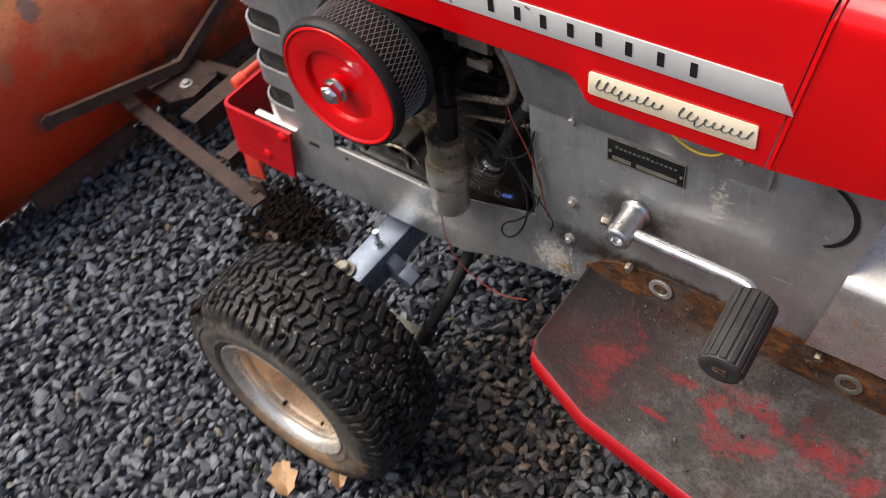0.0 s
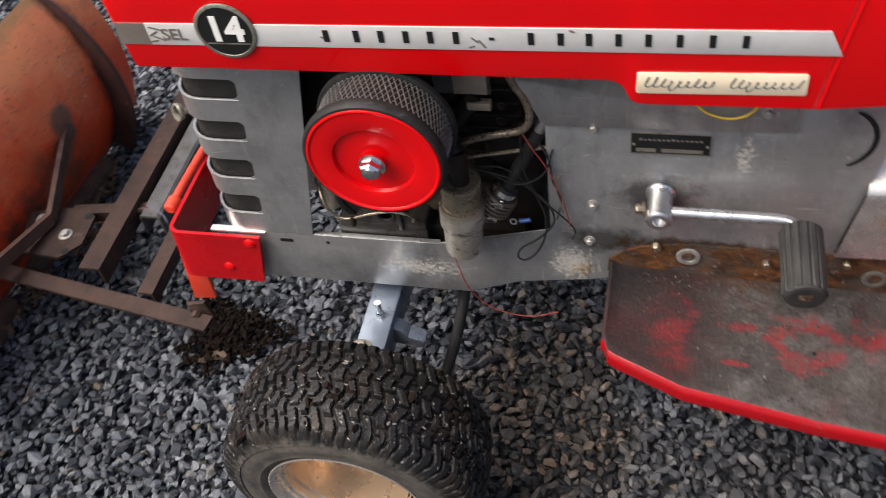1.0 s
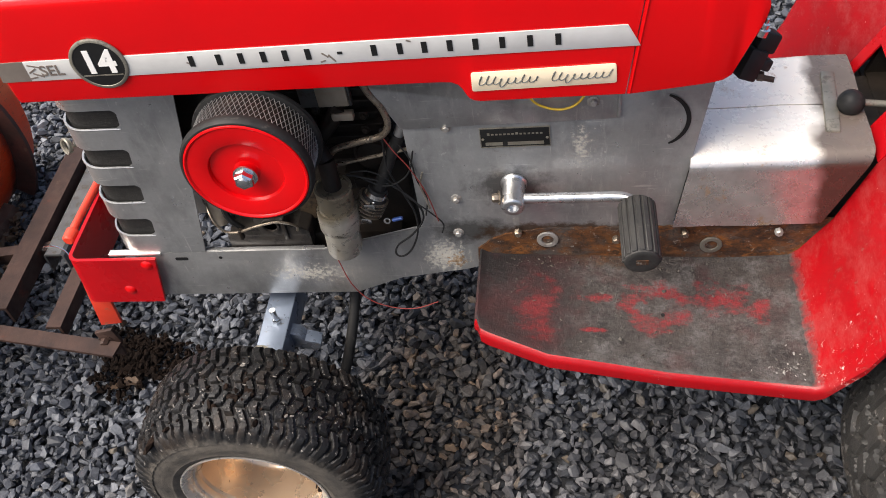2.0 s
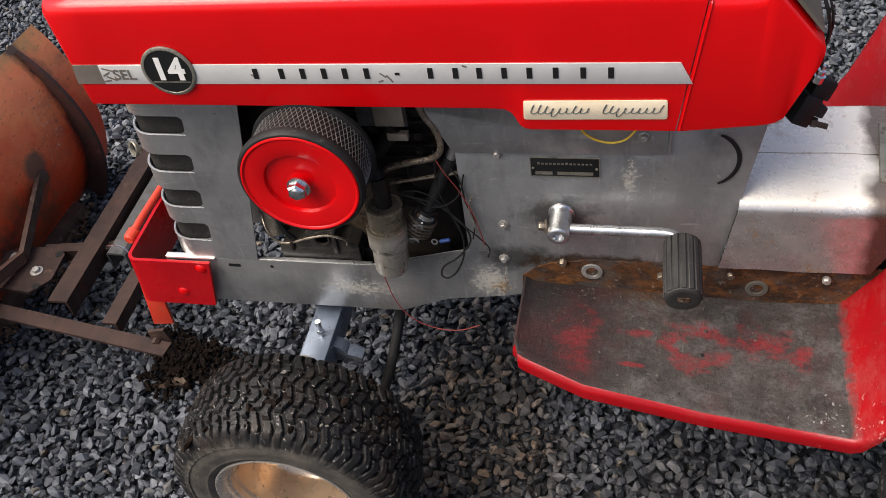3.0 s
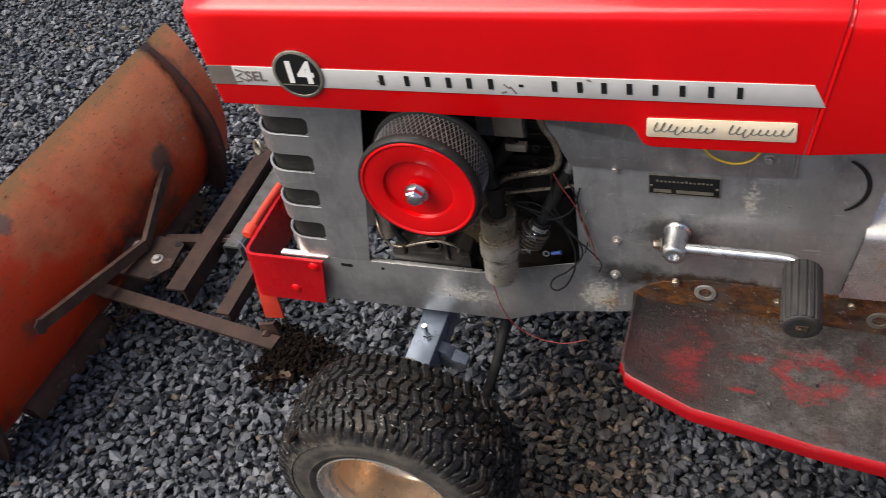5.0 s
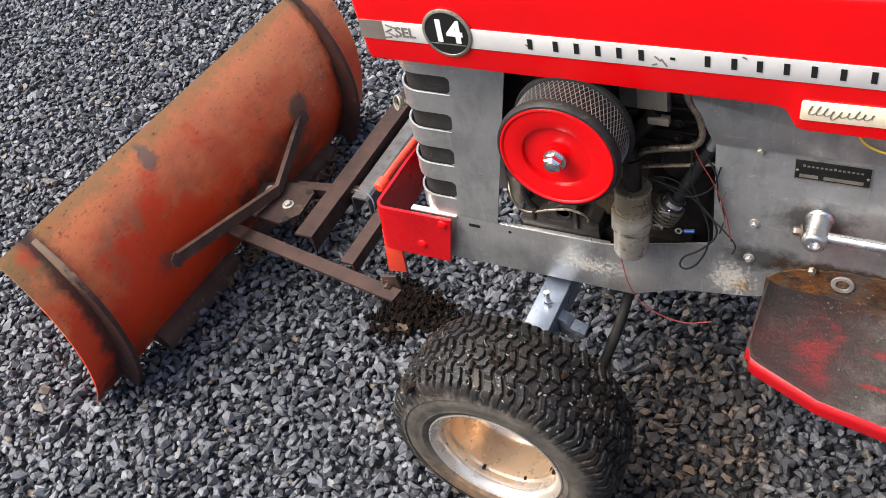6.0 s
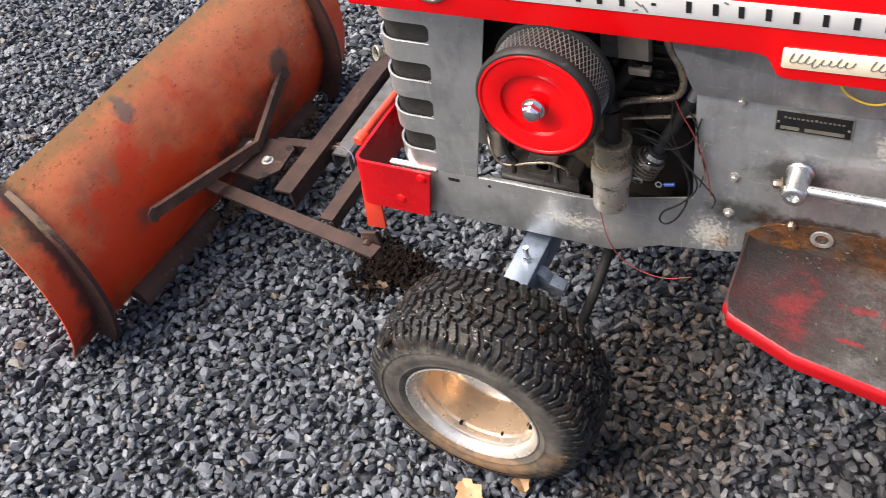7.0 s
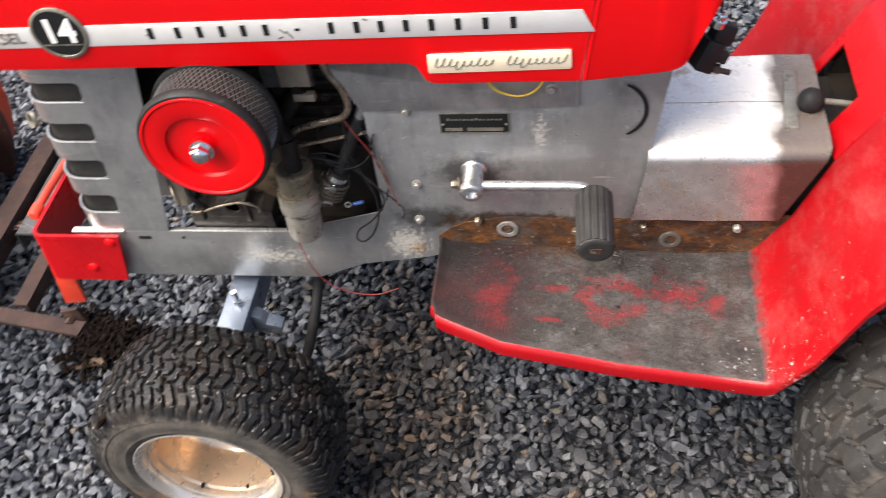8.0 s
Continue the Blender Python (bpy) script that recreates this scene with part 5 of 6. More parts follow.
part("notch_backing", bm, GRIME, tractor)
# rusty angle that carries the pan
bm = bmesh.new()
rng = np.random.default_rng(5)
ragged = [(x, float(np.interp(x, (0.03, 0.05, 0.09, 0.13, 0.30, 0.36, 0.57), (0.436, 0.452, 0.466, 0.473, 0.470, 0.474, 0.480)) + rng.normal(0, 0.0013))) for x in np.arange(0.562, 0.028, -0.0085)]
add_prism(bm, [(0.022, 0.405), (0.57, 0.385), (0.57, 0.480)] + ragged + [(0.024, 0.430)], -0.0034, -0.0002)
angle_iron = part("footrest_angle", bm, RUST, tractor, "rusty angle iron under the side plate")
for x, z in ((0.089, 0.470), (0.236, 0.450), (0.337, 0.460), (0.471, 0.459)):
    bm = bmesh.new()
    add_bolt(bm, (x, -0.0042, z), 0.0056, 0.009, (0, -1, 0), False)
    part("angle_bolt", bm, WASHER if x > 0.4 else PIPE, angle_iron)
for x, z in ((0.133, 0.4500), (0.377, 0.4300)):
    bm = bmesh.new()
    add_lathe(bm, (x, -0.0042, z), (0, -1, 0), [(0, 0.0165), (0.002, 0.0165), (0.0028, 0.0155), (0.0028, 0.0098), (0.001, 0.0092), (0.0, 0.0092)], 28, False)
    part("washer", bm, WASHER if x < 0.2 else OLIVE, angle_iron)
    bm = bmesh.new()
    add_lathe(bm, (x, -0.0046, z), (0, -1, 0), [(0, 0.0088), (0.0008, 0.0088)], 20)
    part("washer_bolt", bm, RUST, angle_iron)

# ---- transmission tunnel ----
bm = bmesh.new()
zt, rr, ya, yb = 0.607, 0.022, -0.012, 2 * MID + 0.026
for half in ((ya, MID - 0.0012), (MID + 0.0012, yb)):
    s = 1 if half[0] == ya else -1
    wall = half[0] if s == 1 else half[1]
    seam = half[1] if s == 1 else half[0]
    sec = [(wall, 0.478), (wall, zt - rr)] + [(wall + s * (rr - rr * math.cos(a)), zt - rr + rr * math.sin(a)) for a in np.linspace(0.2, math.pi / 2, 6)] + [(MID - s * 0.06, zt + 0.0015), (seam, zt), (seam, zt - 0.012)]
    rows = []
    for t in (0.0, 0.03, 0.30, 0.55, 0.8, 1.0):
        x_low, x_up = 0.318 + t * 0.208, 0.338 + t * 0.242
        rows.append([bm.verts.new((x_low + (x_up - x_low) * (z - 0.478) / 0.13, y, z + 0.0012 * math.sin(9 * t + y * 30))) for y, z in sec])
    skin(bm, rows, False, False)
bmesh.ops.recalc_face_normals(bm, faces=bm.faces)
bmesh.ops.solidify(bm, geom=bm.faces, thickness=0.002)
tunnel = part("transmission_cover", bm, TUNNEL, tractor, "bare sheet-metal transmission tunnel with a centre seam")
bm = bmesh.new()
add_box(bm, (0.34, 0.012, 0.40), (0.95, 2 * MID - 0.012, 0.585), 0.004)
part("transmission", bm, GRIME, tractor)
# Dark block added below the deck to hide the ground through the notch.
bm = bmesh.new()
add_box(bm, (0.60, -0.03, 0.40), (0.95, 2 * MID + 0.03, 0.582), 0.004)
part("under_deck_block", bm, GRIME, tractor)
bm = bmesh.new()
add_box(bm, (0.527, 0.036, 0.6060), (0.547, 0.168, 0.6125), 0.0030, m=Matrix.Translation((0.537, MID, 0.61)) @ pose(0, 0, 0, 0, 0, -6) @ Matrix.Translation((-0.537, -MID, -0.61)))
part("lever_guide", bm, TIN, tunnel)
bm = bmesh.new()
add_tube(bm, [(0.66, 0.085, 0.600), (0.615, 0.086, 0.612), (0.570, 0.087, 0.618)], 0.005, 10)
lever = part("gear_lever", bm, TIN, tractor, "short lever with a grey ball knob")
bm = bmesh.new()
bmesh.ops.create_uvsphere(bm, u_segments=20, v_segments=14, radius=0.0188, matrix=Matrix.Translation((0.561, 0.087, 0.618)))
part("knob", bm, BLACK, lever)

# ---- pedal ----
bm = bmesh.new()
add_lathe(bm, (0.090, 0.0, 0.568), (0, -1, -0.06), [(0, 0.0195), (0.003, 0.0195), (0.005, 0.0175), (0.008, 0.0166), (0.047, 0.0165), (0.0495, 0.0145), (0.050, 0.0125), (0.050, 0.0085), (0.044, 0.008)], 32)
add_rod(bm, (0.098, -0.030, 0.565), (0.236, -0.034, 0.568), 0.0075, 16)
add_tube(bm, [(0.230, -0.034, 0.568), (0.248, -0.036, 0.567), (0.258, -0.044, 0.564), (0.262, -0.060, 0.560), (0.266, -0.130, 0.552)], 0.0075, 16)
pedal = part("pedal_arm", bm, SATIN, tractor, "bright steel pedal arm on a side shaft")
bm = bmesh.new()
add_bolt(bm, (0.070, -0.028, 0.566), 0.006, 0.01, (-0.9, -0.2, 0.15))
part("clamp_bolt", bm, PIPE, pedal)
bm = bmesh.new()
pm = Matrix.Translation((0.264, -0.094, 0.556)) @ pose(0, 0, 0, 6, 0, 2)
add_lathe(bm, (0, -0.05, 0), (0, 1, 0), [(0, 0.017), (0.0, 0.0215), (0.0015, 0.0238), (0.004, 0.0245), (0.096, 0.0245), (0.0985, 0.0230), (0.1, 0.018)], 36)
bmesh.ops.transform(bm, matrix=pm, verts=bm.verts)
rubber = part("pedal_rubber", bm, OLD_RUBBER, pedal, "ribbed black rubber pedal pad")
for k in range(9):
    bm = bmesh.new()
    turn = pm @ Matrix.Rotation(radians(-92 + 23 * k), 4, "Y")
    add_box(bm, (-0.0038, -0.0465, 0.0225), (0.0038, 0.0465, 0.0262), 0.0010, turn, 1)
    part("rubber_rib", bm, OLD_RUBBER, rubber)
bm = bmesh.new()
add_box(bm, (-0.008, -0.0512, -0.004), (0.008, -0.0495, 0.006), 0.0, pm)
part("rubber_hole", bm, RUST, rubber)

# ---- engine bay ----
bm = bmesh.new()
add_box(bm, (-0.34, 0.055, 0.30), (-0.075, 0.185, 0.57), 0.012)
engine = part("engine", bm, GRIME, tractor, "oily black engine block with cooling fins")
bm = bmesh.new()
add_box(bm, (-0.31, 0.052, 0.56), (-0.10, 0.18, 0.80), 0.01)
part("cylinder", bm, GRIME, engine)
for k in range(9):
    bm = bmesh.new()
    add_box(bm, (-0.315, 0.042, 0.585 + k * 0.022), (-0.095, 0.185, 0.589 + k * 0.022), 0.001)
    part("cooling_fin", bm, GRIME, engine)
bm = bmesh.new()
add_lathe(bm, (-0.118, 0.05, 0.60), (0, -1, 0.1), [(0, 0.030), (0.012, 0.030), (0.014, 0.026), (0.020, 0.024), (0.022, 0.012)], 28)
part("engine_cover", bm, GRIME, engine)
bm = bmesh.new()
add_box(bm, (-0.165, 0.020, 0.545), (-0.135, 0.05, 0.580), 0.004)
add_box(bm, (-0.150, 0.012, 0.555), (-0.115, 0.022, 0.572), 0.003)
part("engine_tab", bm, GRIME, engine)
for x, z in ((-0.186, 0.690), (-0.118, 0.676), (-0.120, 0.650)):
    bm = bmesh.new()
    add_bolt(bm, (x, 0.036, z), 0.0042, 0.005)
    part("engine_bolt", bm, GRIME, engine)
bm = bmesh.new()
add_box(bm, (-0.060, 0.010, 0.50), (-0.052, 0.03, 0.555), 0.002)
part("connector_block", bm, TIN, engine)
bm = bmesh.new()
add_box(bm, (-0.43, 0.062, 0.438), (-0.33, 0.175, 0.80), 0.006)
part("fan_shroud", bm, GRIME, engine)
bm = bmesh.new()
add_lathe(bm, (-0.399, 0.040, 0.466), (0.12, 0, 1), [(0, 0.010), (0.002, 0.017), (0.045, 0.019), (0.050, 0.021), (0.060, 0.021), (0.062, 0.014)], 24)
part("carburettor_bowl", bm, CREAM_TIN, engine)
bm = bmesh.new()
add_box(bm, (-0.375, 0.048, 0.452), (-0.225, 0.10, 0.535), 0.006)
part("crankcase", bm, CASE, engine)
bm = bmesh.new()
add_prism(bm, round_corners([(-0.384, 0.425), (-0.246, 0.425), (-0.246, 0.464), (-0.262, 0.474), (-0.279, 0.476), (-0.279, 0.498), (-0.331, 0.495), (-0.331, 0.472), (-0.378, 0.466)], 0.005), 0.0115, 0.09, 0.002)
add_box(bm, (-0.384, 0.0105, 0.428), (-0.246, 0.020, 0.458), 0.003)
add_box(bm, (-0.287, 0.007, 0.450), (-0.280, 0.013, 0.496), 0.001)
add_lathe(bm, (-0.305, 0.0115, 0.480), (0, -1, 0), [(0, 0.0150), (0.004, 0.0146), (0.004, 0.0115), (-0.002, 0.0105), (-0.002, 0.0)], 24)
part("engine_mount", bm, CASTING, engine)
bm = bmesh.new()
add_box(bm, (-0.205, 0.034, 0.695), (-0.130, 0.044, 0.790), 0.002)
shroud_side = part("shroud_plate", bm, CHANNEL, engine)
bm = bmesh.new()
add_box(bm, (-0.177, 0.028, 0.700), (-0.133, 0.033, 0.790), 0.001)
part("engine_label", bm, CREAM_TIN, shroud_side, "worn pale paper label")
bm = bmesh.new()
add_box(bm, (-0.160, 0.020, 0.680), (-0.129, 0.032, 0.692), 0.001)
part("label_tab", bm, CREAM_TIN, shroud_side)
bm = bmesh.new()
add_rod(bm, (-0.205, 0.018, 0.625), (-0.148, 0.036, 0.695), 0.0125, 16)
add_rod(bm, (-0.172, -0.022, 0.585), (-0.176, -0.010, 0.635), 0.0135, 16)
add_rod(bm, (-0.176, -0.010, 0.630), (-0.200, 0.016, 0.665), 0.0135, 16)
add_rod(bm, (-0.25, -0.06, 0.70), (-0.22, 0.05, 0.66), 0.03, 20)
part("intake_pipe", bm, GRIME, engine)
bm = bmesh.new()
add_box(bm, (-0.394, 0.030, 0.34), (-0.10, 0.185, 0.440), 0.006)
part("engine_base", bm, GRIME, engine)
bm = bmesh.new()
add_lathe(bm, (-0.1795, -0.028, 0.449), (0.055, 0.03, 1.0), [(0.012, 0.020), (0.014, 0.0250), (0.018, 0.0268), (0.064, 0.0275), (0.067, 0.0300), (0.070, 0.0310), (0.102, 0.0312), (0.105, 0.0300), (0.106, 0.0268), (0.138, 0.0272), (0.142, 0.0282), (0.146, 0.0278), (0.147, 0.024), (0.143, 0.0235), (0.143, 0.010)], 40)
part("filter_canister", bm, CAN, tractor, "dented grey metal canister below the filter")
bm = bmesh.new()
add_tube(bm, [(-0.106, 0.0, 0.80), (-0.095, -0.002, 0.752), (-0.079, -0.004, 0.722), (-0.075, -0.004, 0.692), (-0.088, -0.003, 0.670), (-0.128, -0.002, 0.658), (-0.164, 0.0, 0.643), (-0.182, 0.008, 0.610)], 0.0050, 12)
add_tube(bm, [(-0.050, 0.003, 0.640), (-0.10, 0.003, 0.628), (-0.172, 0.006, 0.609)], 0.0030, 8)
part("fuel_pipe", bm, PIPE, engine)
bm = bmesh.new()
add_tube(bm, [(-0.066, 0.008, 0.662), (-0.074, 0.007, 0.645), (-0.086, 0.005, 0.620), (-0.112, 0.0, 0.563)], 0.0095, 12)
add_lathe(bm, (-0.112, 0.0, 0.566), (-0.45, -0.15, -0.8), [(0, 0.014), (0.012, 0.017), (0.02, 0.021), (0.032, 0.021), (0.036, 0.016), (0.05, 0.014)], 24)
part("rubber_hose", bm, BLACK, engine)
for k in range(5):
    bm = bmesh.new()
    add_lathe(bm, V(-0.112, 0.0, 0.566) + V(-0.45, -0.15, -0.8).normalized() * (0.017 + 0.0062 * k), (-0.45, -0.15, -0.8), [(0, 0.020), (0.0008, 0.0232), (0.0026, 0.0232), (0.0034, 0.020)], 24)
    part("fitting_ring", bm, PIPE, engine)
bm = bmesh.new()
add_tube(bm, [(-0.040, 0.010, 0.706), (-0.056, 0.009, 0.684), (-0.068, 0.008, 0.658)], 0.0078, 12)
part("braided_hose", bm, WIRE_GREY, engine)
bm = bmesh.new()
for t, r in ((0.008, 0.0172), (0.045, 0.0165)):
    add_lathe(bm, V(-0.112, 0.0, 0.566) + V(-0.45, -0.15, -0.8).normalized() * t, (-0.45, -0.15, -0.8), [(-0.004, r), (0.004, r)], 24)
    add_box(bm, (-0.130 - t * 0.3, -0.026, 0.552 - t * 0.8), (-0.114 - t * 0.3, -0.015, 0.563 - t * 0.8), 0.001)
part("hose_clamp", bm, CHROME, engine)
bm = bmesh.new()
add_tube(bm, [(-0.402, 0.020, 0.525), (-0.390, 0.000, 0.506), (-0.378, -0.003, 0.485), (-0.356, -0.004, 0.481), (-0.324, -0.004, 0.493), (-0.290, -0.003, 0.501), (-0.269, -0.002, 0.497), (-0.260, 0.004, 0.484), (-0.262, 0.008, 0.470)], 0.0021, 8)
part("breather_pipe", bm, PIPE, engine)
bm = bmesh.new()
add_box(bm, (-0.354, -0.007, 0.466), (-0.348, 0.002, 0.486), 0.0015)
part("pipe_clip", bm, GRIME, engine)
for path, r in (
    ([(-0.37, 0.02, 0.56), (-0.372, 0.015, 0.50), (-0.35, 0.02, 0.455)], 0.005),
    ([(-0.155, 0.0, 0.595), (-0.12, -0.005, 0.590), (-0.09, -0.005, 0.575), (-0.06, -0.008, 0.545), (-0.05, -0.010, 0.52), (-0.055, -0.012, 0.50), (-0.075, -0.014, 0.475), (-0.098, -0.014, 0.455), (-0.105, -0.014, 0.435), (-0.095, -0.014, 0.428), (-0.078, -0.014, 0.445), (-0.064, -0.012, 0.48), (-0.062, -0.010, 0.52), (-0.075, -0.006, 0.56), (-0.09, -0.004, 0.61), (-0.088, 0.0, 0.68)], 0.0016),
    ([(-0.135, -0.002, 0.592), (-0.108, -0.006, 0.578), (-0.085, -0.008, 0.580), (-0.060, -0.006, 0.600), (-0.048, -0.004, 0.64)], 0.0014),
    ([(-0.148, 0.0, 0.600), (-0.120, -0.004, 0.604), (-0.095, -0.006, 0.590), (-0.070, -0.008, 0.555), (-0.038, -0.010, 0.520), (-0.022, -0.012, 0.498), (-0.026, -0.012, 0.478)], 0.0012),
    ([(-0.072, 0.0, 0.66), (-0.055, -0.004, 0.625), (-0.050, -0.006, 0.585), (-0.040, -0.008, 0.55), (-0.046, -0.010, 0.515)], 0.0012),
):
    bm = bmesh.new()
    add_tube(bm, path, r, 6)
    part("black_wire", bm, BLACK, tractor)
bm = bmesh.new()
add_tube(bm, [(-0.088, -0.004, 0.672), (-0.074, -0.010, 0.647), (-0.057, -0.012, 0.617), (-0.042, -0.014, 0.580), (-0.034, -0.014, 0.546), (-0.028, -0.013, 0.505)], 0.0009, 6)
add_tube(bm, [(-0.195, -0.035, 0.460), (-0.179, -0.048, 0.405), (-0.156, -0.05, 0.365), (-0.121, -0.05, 0.344), (-0.083, -0.05, 0.341), (-0.045, -0.05, 0.357)], 0.0009, 6)
part("red_wire", bm, RED_WIRE, tractor)
bm = bmesh.new()
add_tube(bm, [(0.116, -0.008, 0.752), (0.127, -0.010, 0.726), (0.145, -0.011, 0.714), (0.165, -0.012, 0.711), (0.184, -0.011, 0.718), (0.200, -0.008, 0.738)], 0.0016, 6)
part("yellow_wire", bm, YELLOW, tractor)
bm = bmesh.new()
add_tube(bm, [(-0.040, -0.006, 0.60), (-0.046, -0.008, 0.575), (-0.041, -0.010, 0.55), (-0.038, -0.010, 0.53)], 0.0015, 6)
part("bare_wire", bm, TIN, tractor)
bm = bmesh.new()
add_rod(bm, (-0.098, -0.012, 0.509), (-0.083, -0.012, 0.513), 0.0032, 10)
terminal = part("ring_terminal", bm, BLUE, tractor, "blue crimped ring terminal")
bm = bmesh.new()
add_lathe(bm, (-0.107, -0.012, 0.508), (0, -1, 0.2), [(0, 0.0055), (0.001, 0.0055), (0.001, 0.003), (0, 0.003), (0, 0.0055)], 18, False)
add_box(bm, (-0.103, -0.0125, 0.507), (-0.097, -0.0115, 0.511))
part("terminal_eye", bm, CHROME, terminal)
# rear wheel
build_wheel("rear_wheel", "large muddy rear wheel", V(0.842, -0.375, 0.285), 0.292, 0.20, 0.155, 6, 40, -1, (0.004, 0.005))

build_wheel("rear_wheel", "large muddy rear wheel", V(0.842, 2 * MID + 0.375, 0.285), 0.292, 0.20, 0.155, 6, 40, 1, (0.006, 0.008))

# ---- snow blade ----
blade = thing("snow_blade", "faded orange steel snow plough blade with rusty push frame", "plough")
B0, YAW, LEN = V(-1.315, -0.357, 0.0), radians(4), 1.067
U = V(math.sin(YAW), math.cos(YAW), 0)      # along the blade
N = V(math.cos(YAW), -math.sin(YAW), 0)     # to the rear


def board(s, t, off=0.0):
    """A point on the moldboard's back: s along the blade, t up the arc, off from the skin."""
    H, sag = 0.445, 0.075
    R = (H * H / 4 + sag * sag) / (2 * sag)
    half = math.asin(H / 2 / R)
    a = -half + 2 * half * t
    return B0 + U * s + N * (R * math.cos(a) - R + sag + off * math.cos(a)) + V(0, 0, H / 2 + R * math.sin(a) + off * math.sin(a))


def blade_material():
    m, nt, p = shader("faded_orange_paint")
    co = nt.nodes.new("ShaderNodeTexCoord")
    sep = nt.nodes.new("ShaderNodeSeparateXYZ")
    nt.links.new(co.outputs["Object"], sep.inputs[0])
    height = calc(nt, "ADD", calc(nt, "MULTIPLY", calc(nt, "SUBTRACT", sep.outputs[2], 0.26), 1.8), noise_tex(nt, 5, 6, 0.6))
    col = blend(nt, ramp(nt, height, [(0.40, 0.0), (0.66, 1.0)]), (0.74, 0.060, 0.010), (0.80, 0.225, 0.085))
    col = blend(nt, ramp(nt, noise_tex(nt, 4.5, 8, 0.65, (1, 0.8, 1.2)), [(0.46, 0.0), (0.66, 0.6)]), col, (0.52, 0.062, 0.020))
    col = blend(nt, ramp(nt, noise_tex(nt, 7, 9, 0.7), [(0.52, 0.0), (0.68, 0.5)]), col, (0.40, 0.115, 0.048))
    col = blend(nt, ramp(nt, noise_tex(nt, 11, 10, 0.74, (1, 0.6, 1.3)), [(0.55, 0.0), (0.66, 0.5)]), col, (0.24, 0.090, 0.045))
    fade = calc(nt, "ADD", calc(nt, "MULTIPLY", calc(nt, "SUBTRACT", sep.outputs[2], 0.36), 3.2), noise_tex(nt, 8, 9, 0.7))
    col = blend(nt, ramp(nt, fade, [(0.50, 0.0), (0.76, 0.45)]), col, (0.64, 0.25, 0.085))
    moss = calc(nt, "ADD", calc(nt, "MULTIPLY", calc(nt, "SUBTRACT", sep.outputs[2], 0.412), 9.0), noise_tex(nt, 18, 9, 0.75))
    col = blend(nt, ramp(nt, moss, [(0.46, 0.0), (0.70, 0.85)]), col, (0.36, 0.195, 0.075))
    col = blend(nt, ramp(nt, noise_tex(nt, 46, 9, 0.7, (1, 0.8, 1.2)), [(0.655, 0.0), (0.69, 0.85)]), col, (0.24, 0.020, 0.010))
    col = blend(nt, ramp(nt, noise_tex(nt, 26, 10, 0.8, (2.2, 0.8, 0.7)), [(0.60, 0.0), (0.66, 0.8)]), col, (0.07, 0.040, 0.028))
    col = blend(nt, ramp(nt, noise_tex(nt, 55, 10, 0.82, (1, 0.5, 1.2)), [(0.57, 0.0), (0.66, 0.4)]), col, (0.56, 0.25, 0.13))
    chalk = calc(nt, "ADD", calc(nt, "MULTIPLY", near(nt, (-1.19, 0.545, 0.27), 0.20, (0.6, 1.6, 0.8)), 0.10), noise_tex(nt, 95, 9, 0.78))
    col = blend(nt, ramp(nt, chalk, [(0.655, 0.0), (0.70, 0.85)]), col, (0.55, 0.48, 0.44))
    for c, r, tone in (((-1.21, 0.36, 0.13), 0.15, (0.20, 0.065, 0.030)), ((-1.31, -0.33, 0.41), 0.10, (0.26, 0.15, 0.055)), ((-1.27, -0.12, 0.30), 0.11, (0.34, 0.125, 0.062)), ((-1.25, -0.33, 0.05), 0.13, (0.05, 0.025, 0.018)), ((-1.20, 0.20, 0.10), 0.16, (0.085, 0.040, 0.028))):
        worn = calc(nt, "MULTIPLY", near(nt, c, r, (0.6, 0.8, 1)), ramp(nt, noise_tex(nt, 13, 9, 0.7), [(0.38, 0.3), (0.60, 1.7)]))
        col = blend(nt, ramp(nt, worn, [(0.15, 0.0), (0.75, 0.85)]), col, tone)
    vivid = calc(nt, "ADD", calc(nt, "MULTIPLY", calc(nt, "MAXIMUM", near(nt, (-1.21, -0.10, 0.17), 0.24, (0.6, 0.8, 1)), near(nt, (-1.24, -0.335, 0.18), 0.17, (0.5, 1.5, 0.9))), 0.42), noise_tex(nt, 9, 8, 0.65))
    col = blend(nt, ramp(nt, vivid, [(0.58, 0.0), (0.74, 0.85)]), col, (0.70, 0.040, 0.005))
    scuff = calc(nt, "ADD", near(nt, (-1.285, 0.02, 0.40), 0.05, (0.4, 1.0, 0.8)), calc(nt, "MULTIPLY", calc(nt, "SUBTRACT", noise_tex(nt, 45, 6), 0.5), 0.7))
    col = blend(nt, ramp(nt, scuff, [(0.45, 0.0), (0.6, 0.75)]), col, (0.12, 0.115, 0.10))
    col = blend(nt, ramp(nt, noise_tex(nt, 160, 8, 0.7, (1, 0.35, 1.6)), [(0.60, 0.0), (0.65, 0.85)]), col, (0.06, 0.04, 0.03))
    for y in (-0.288, 0.610):
        along = calc(nt, "ADD", calc(nt, "MULTIPLY", calc(nt, "ABSOLUTE", calc(nt, "SUBTRACT", sep.outputs[1], y)), -14.0), noise_tex(nt, 16, 8, 0.7))
        col = blend(nt, ramp(nt, along, [(0.10, 0.0), (0.40, 0.9)]), col, (0.040, 0.028, 0.026))
    burn = calc(nt, "MAXIMUM", near(nt, (-1.17, 0.432, 0.24), 0.075), near(nt, (-1.18, -0.09, 0.20), 0.085))
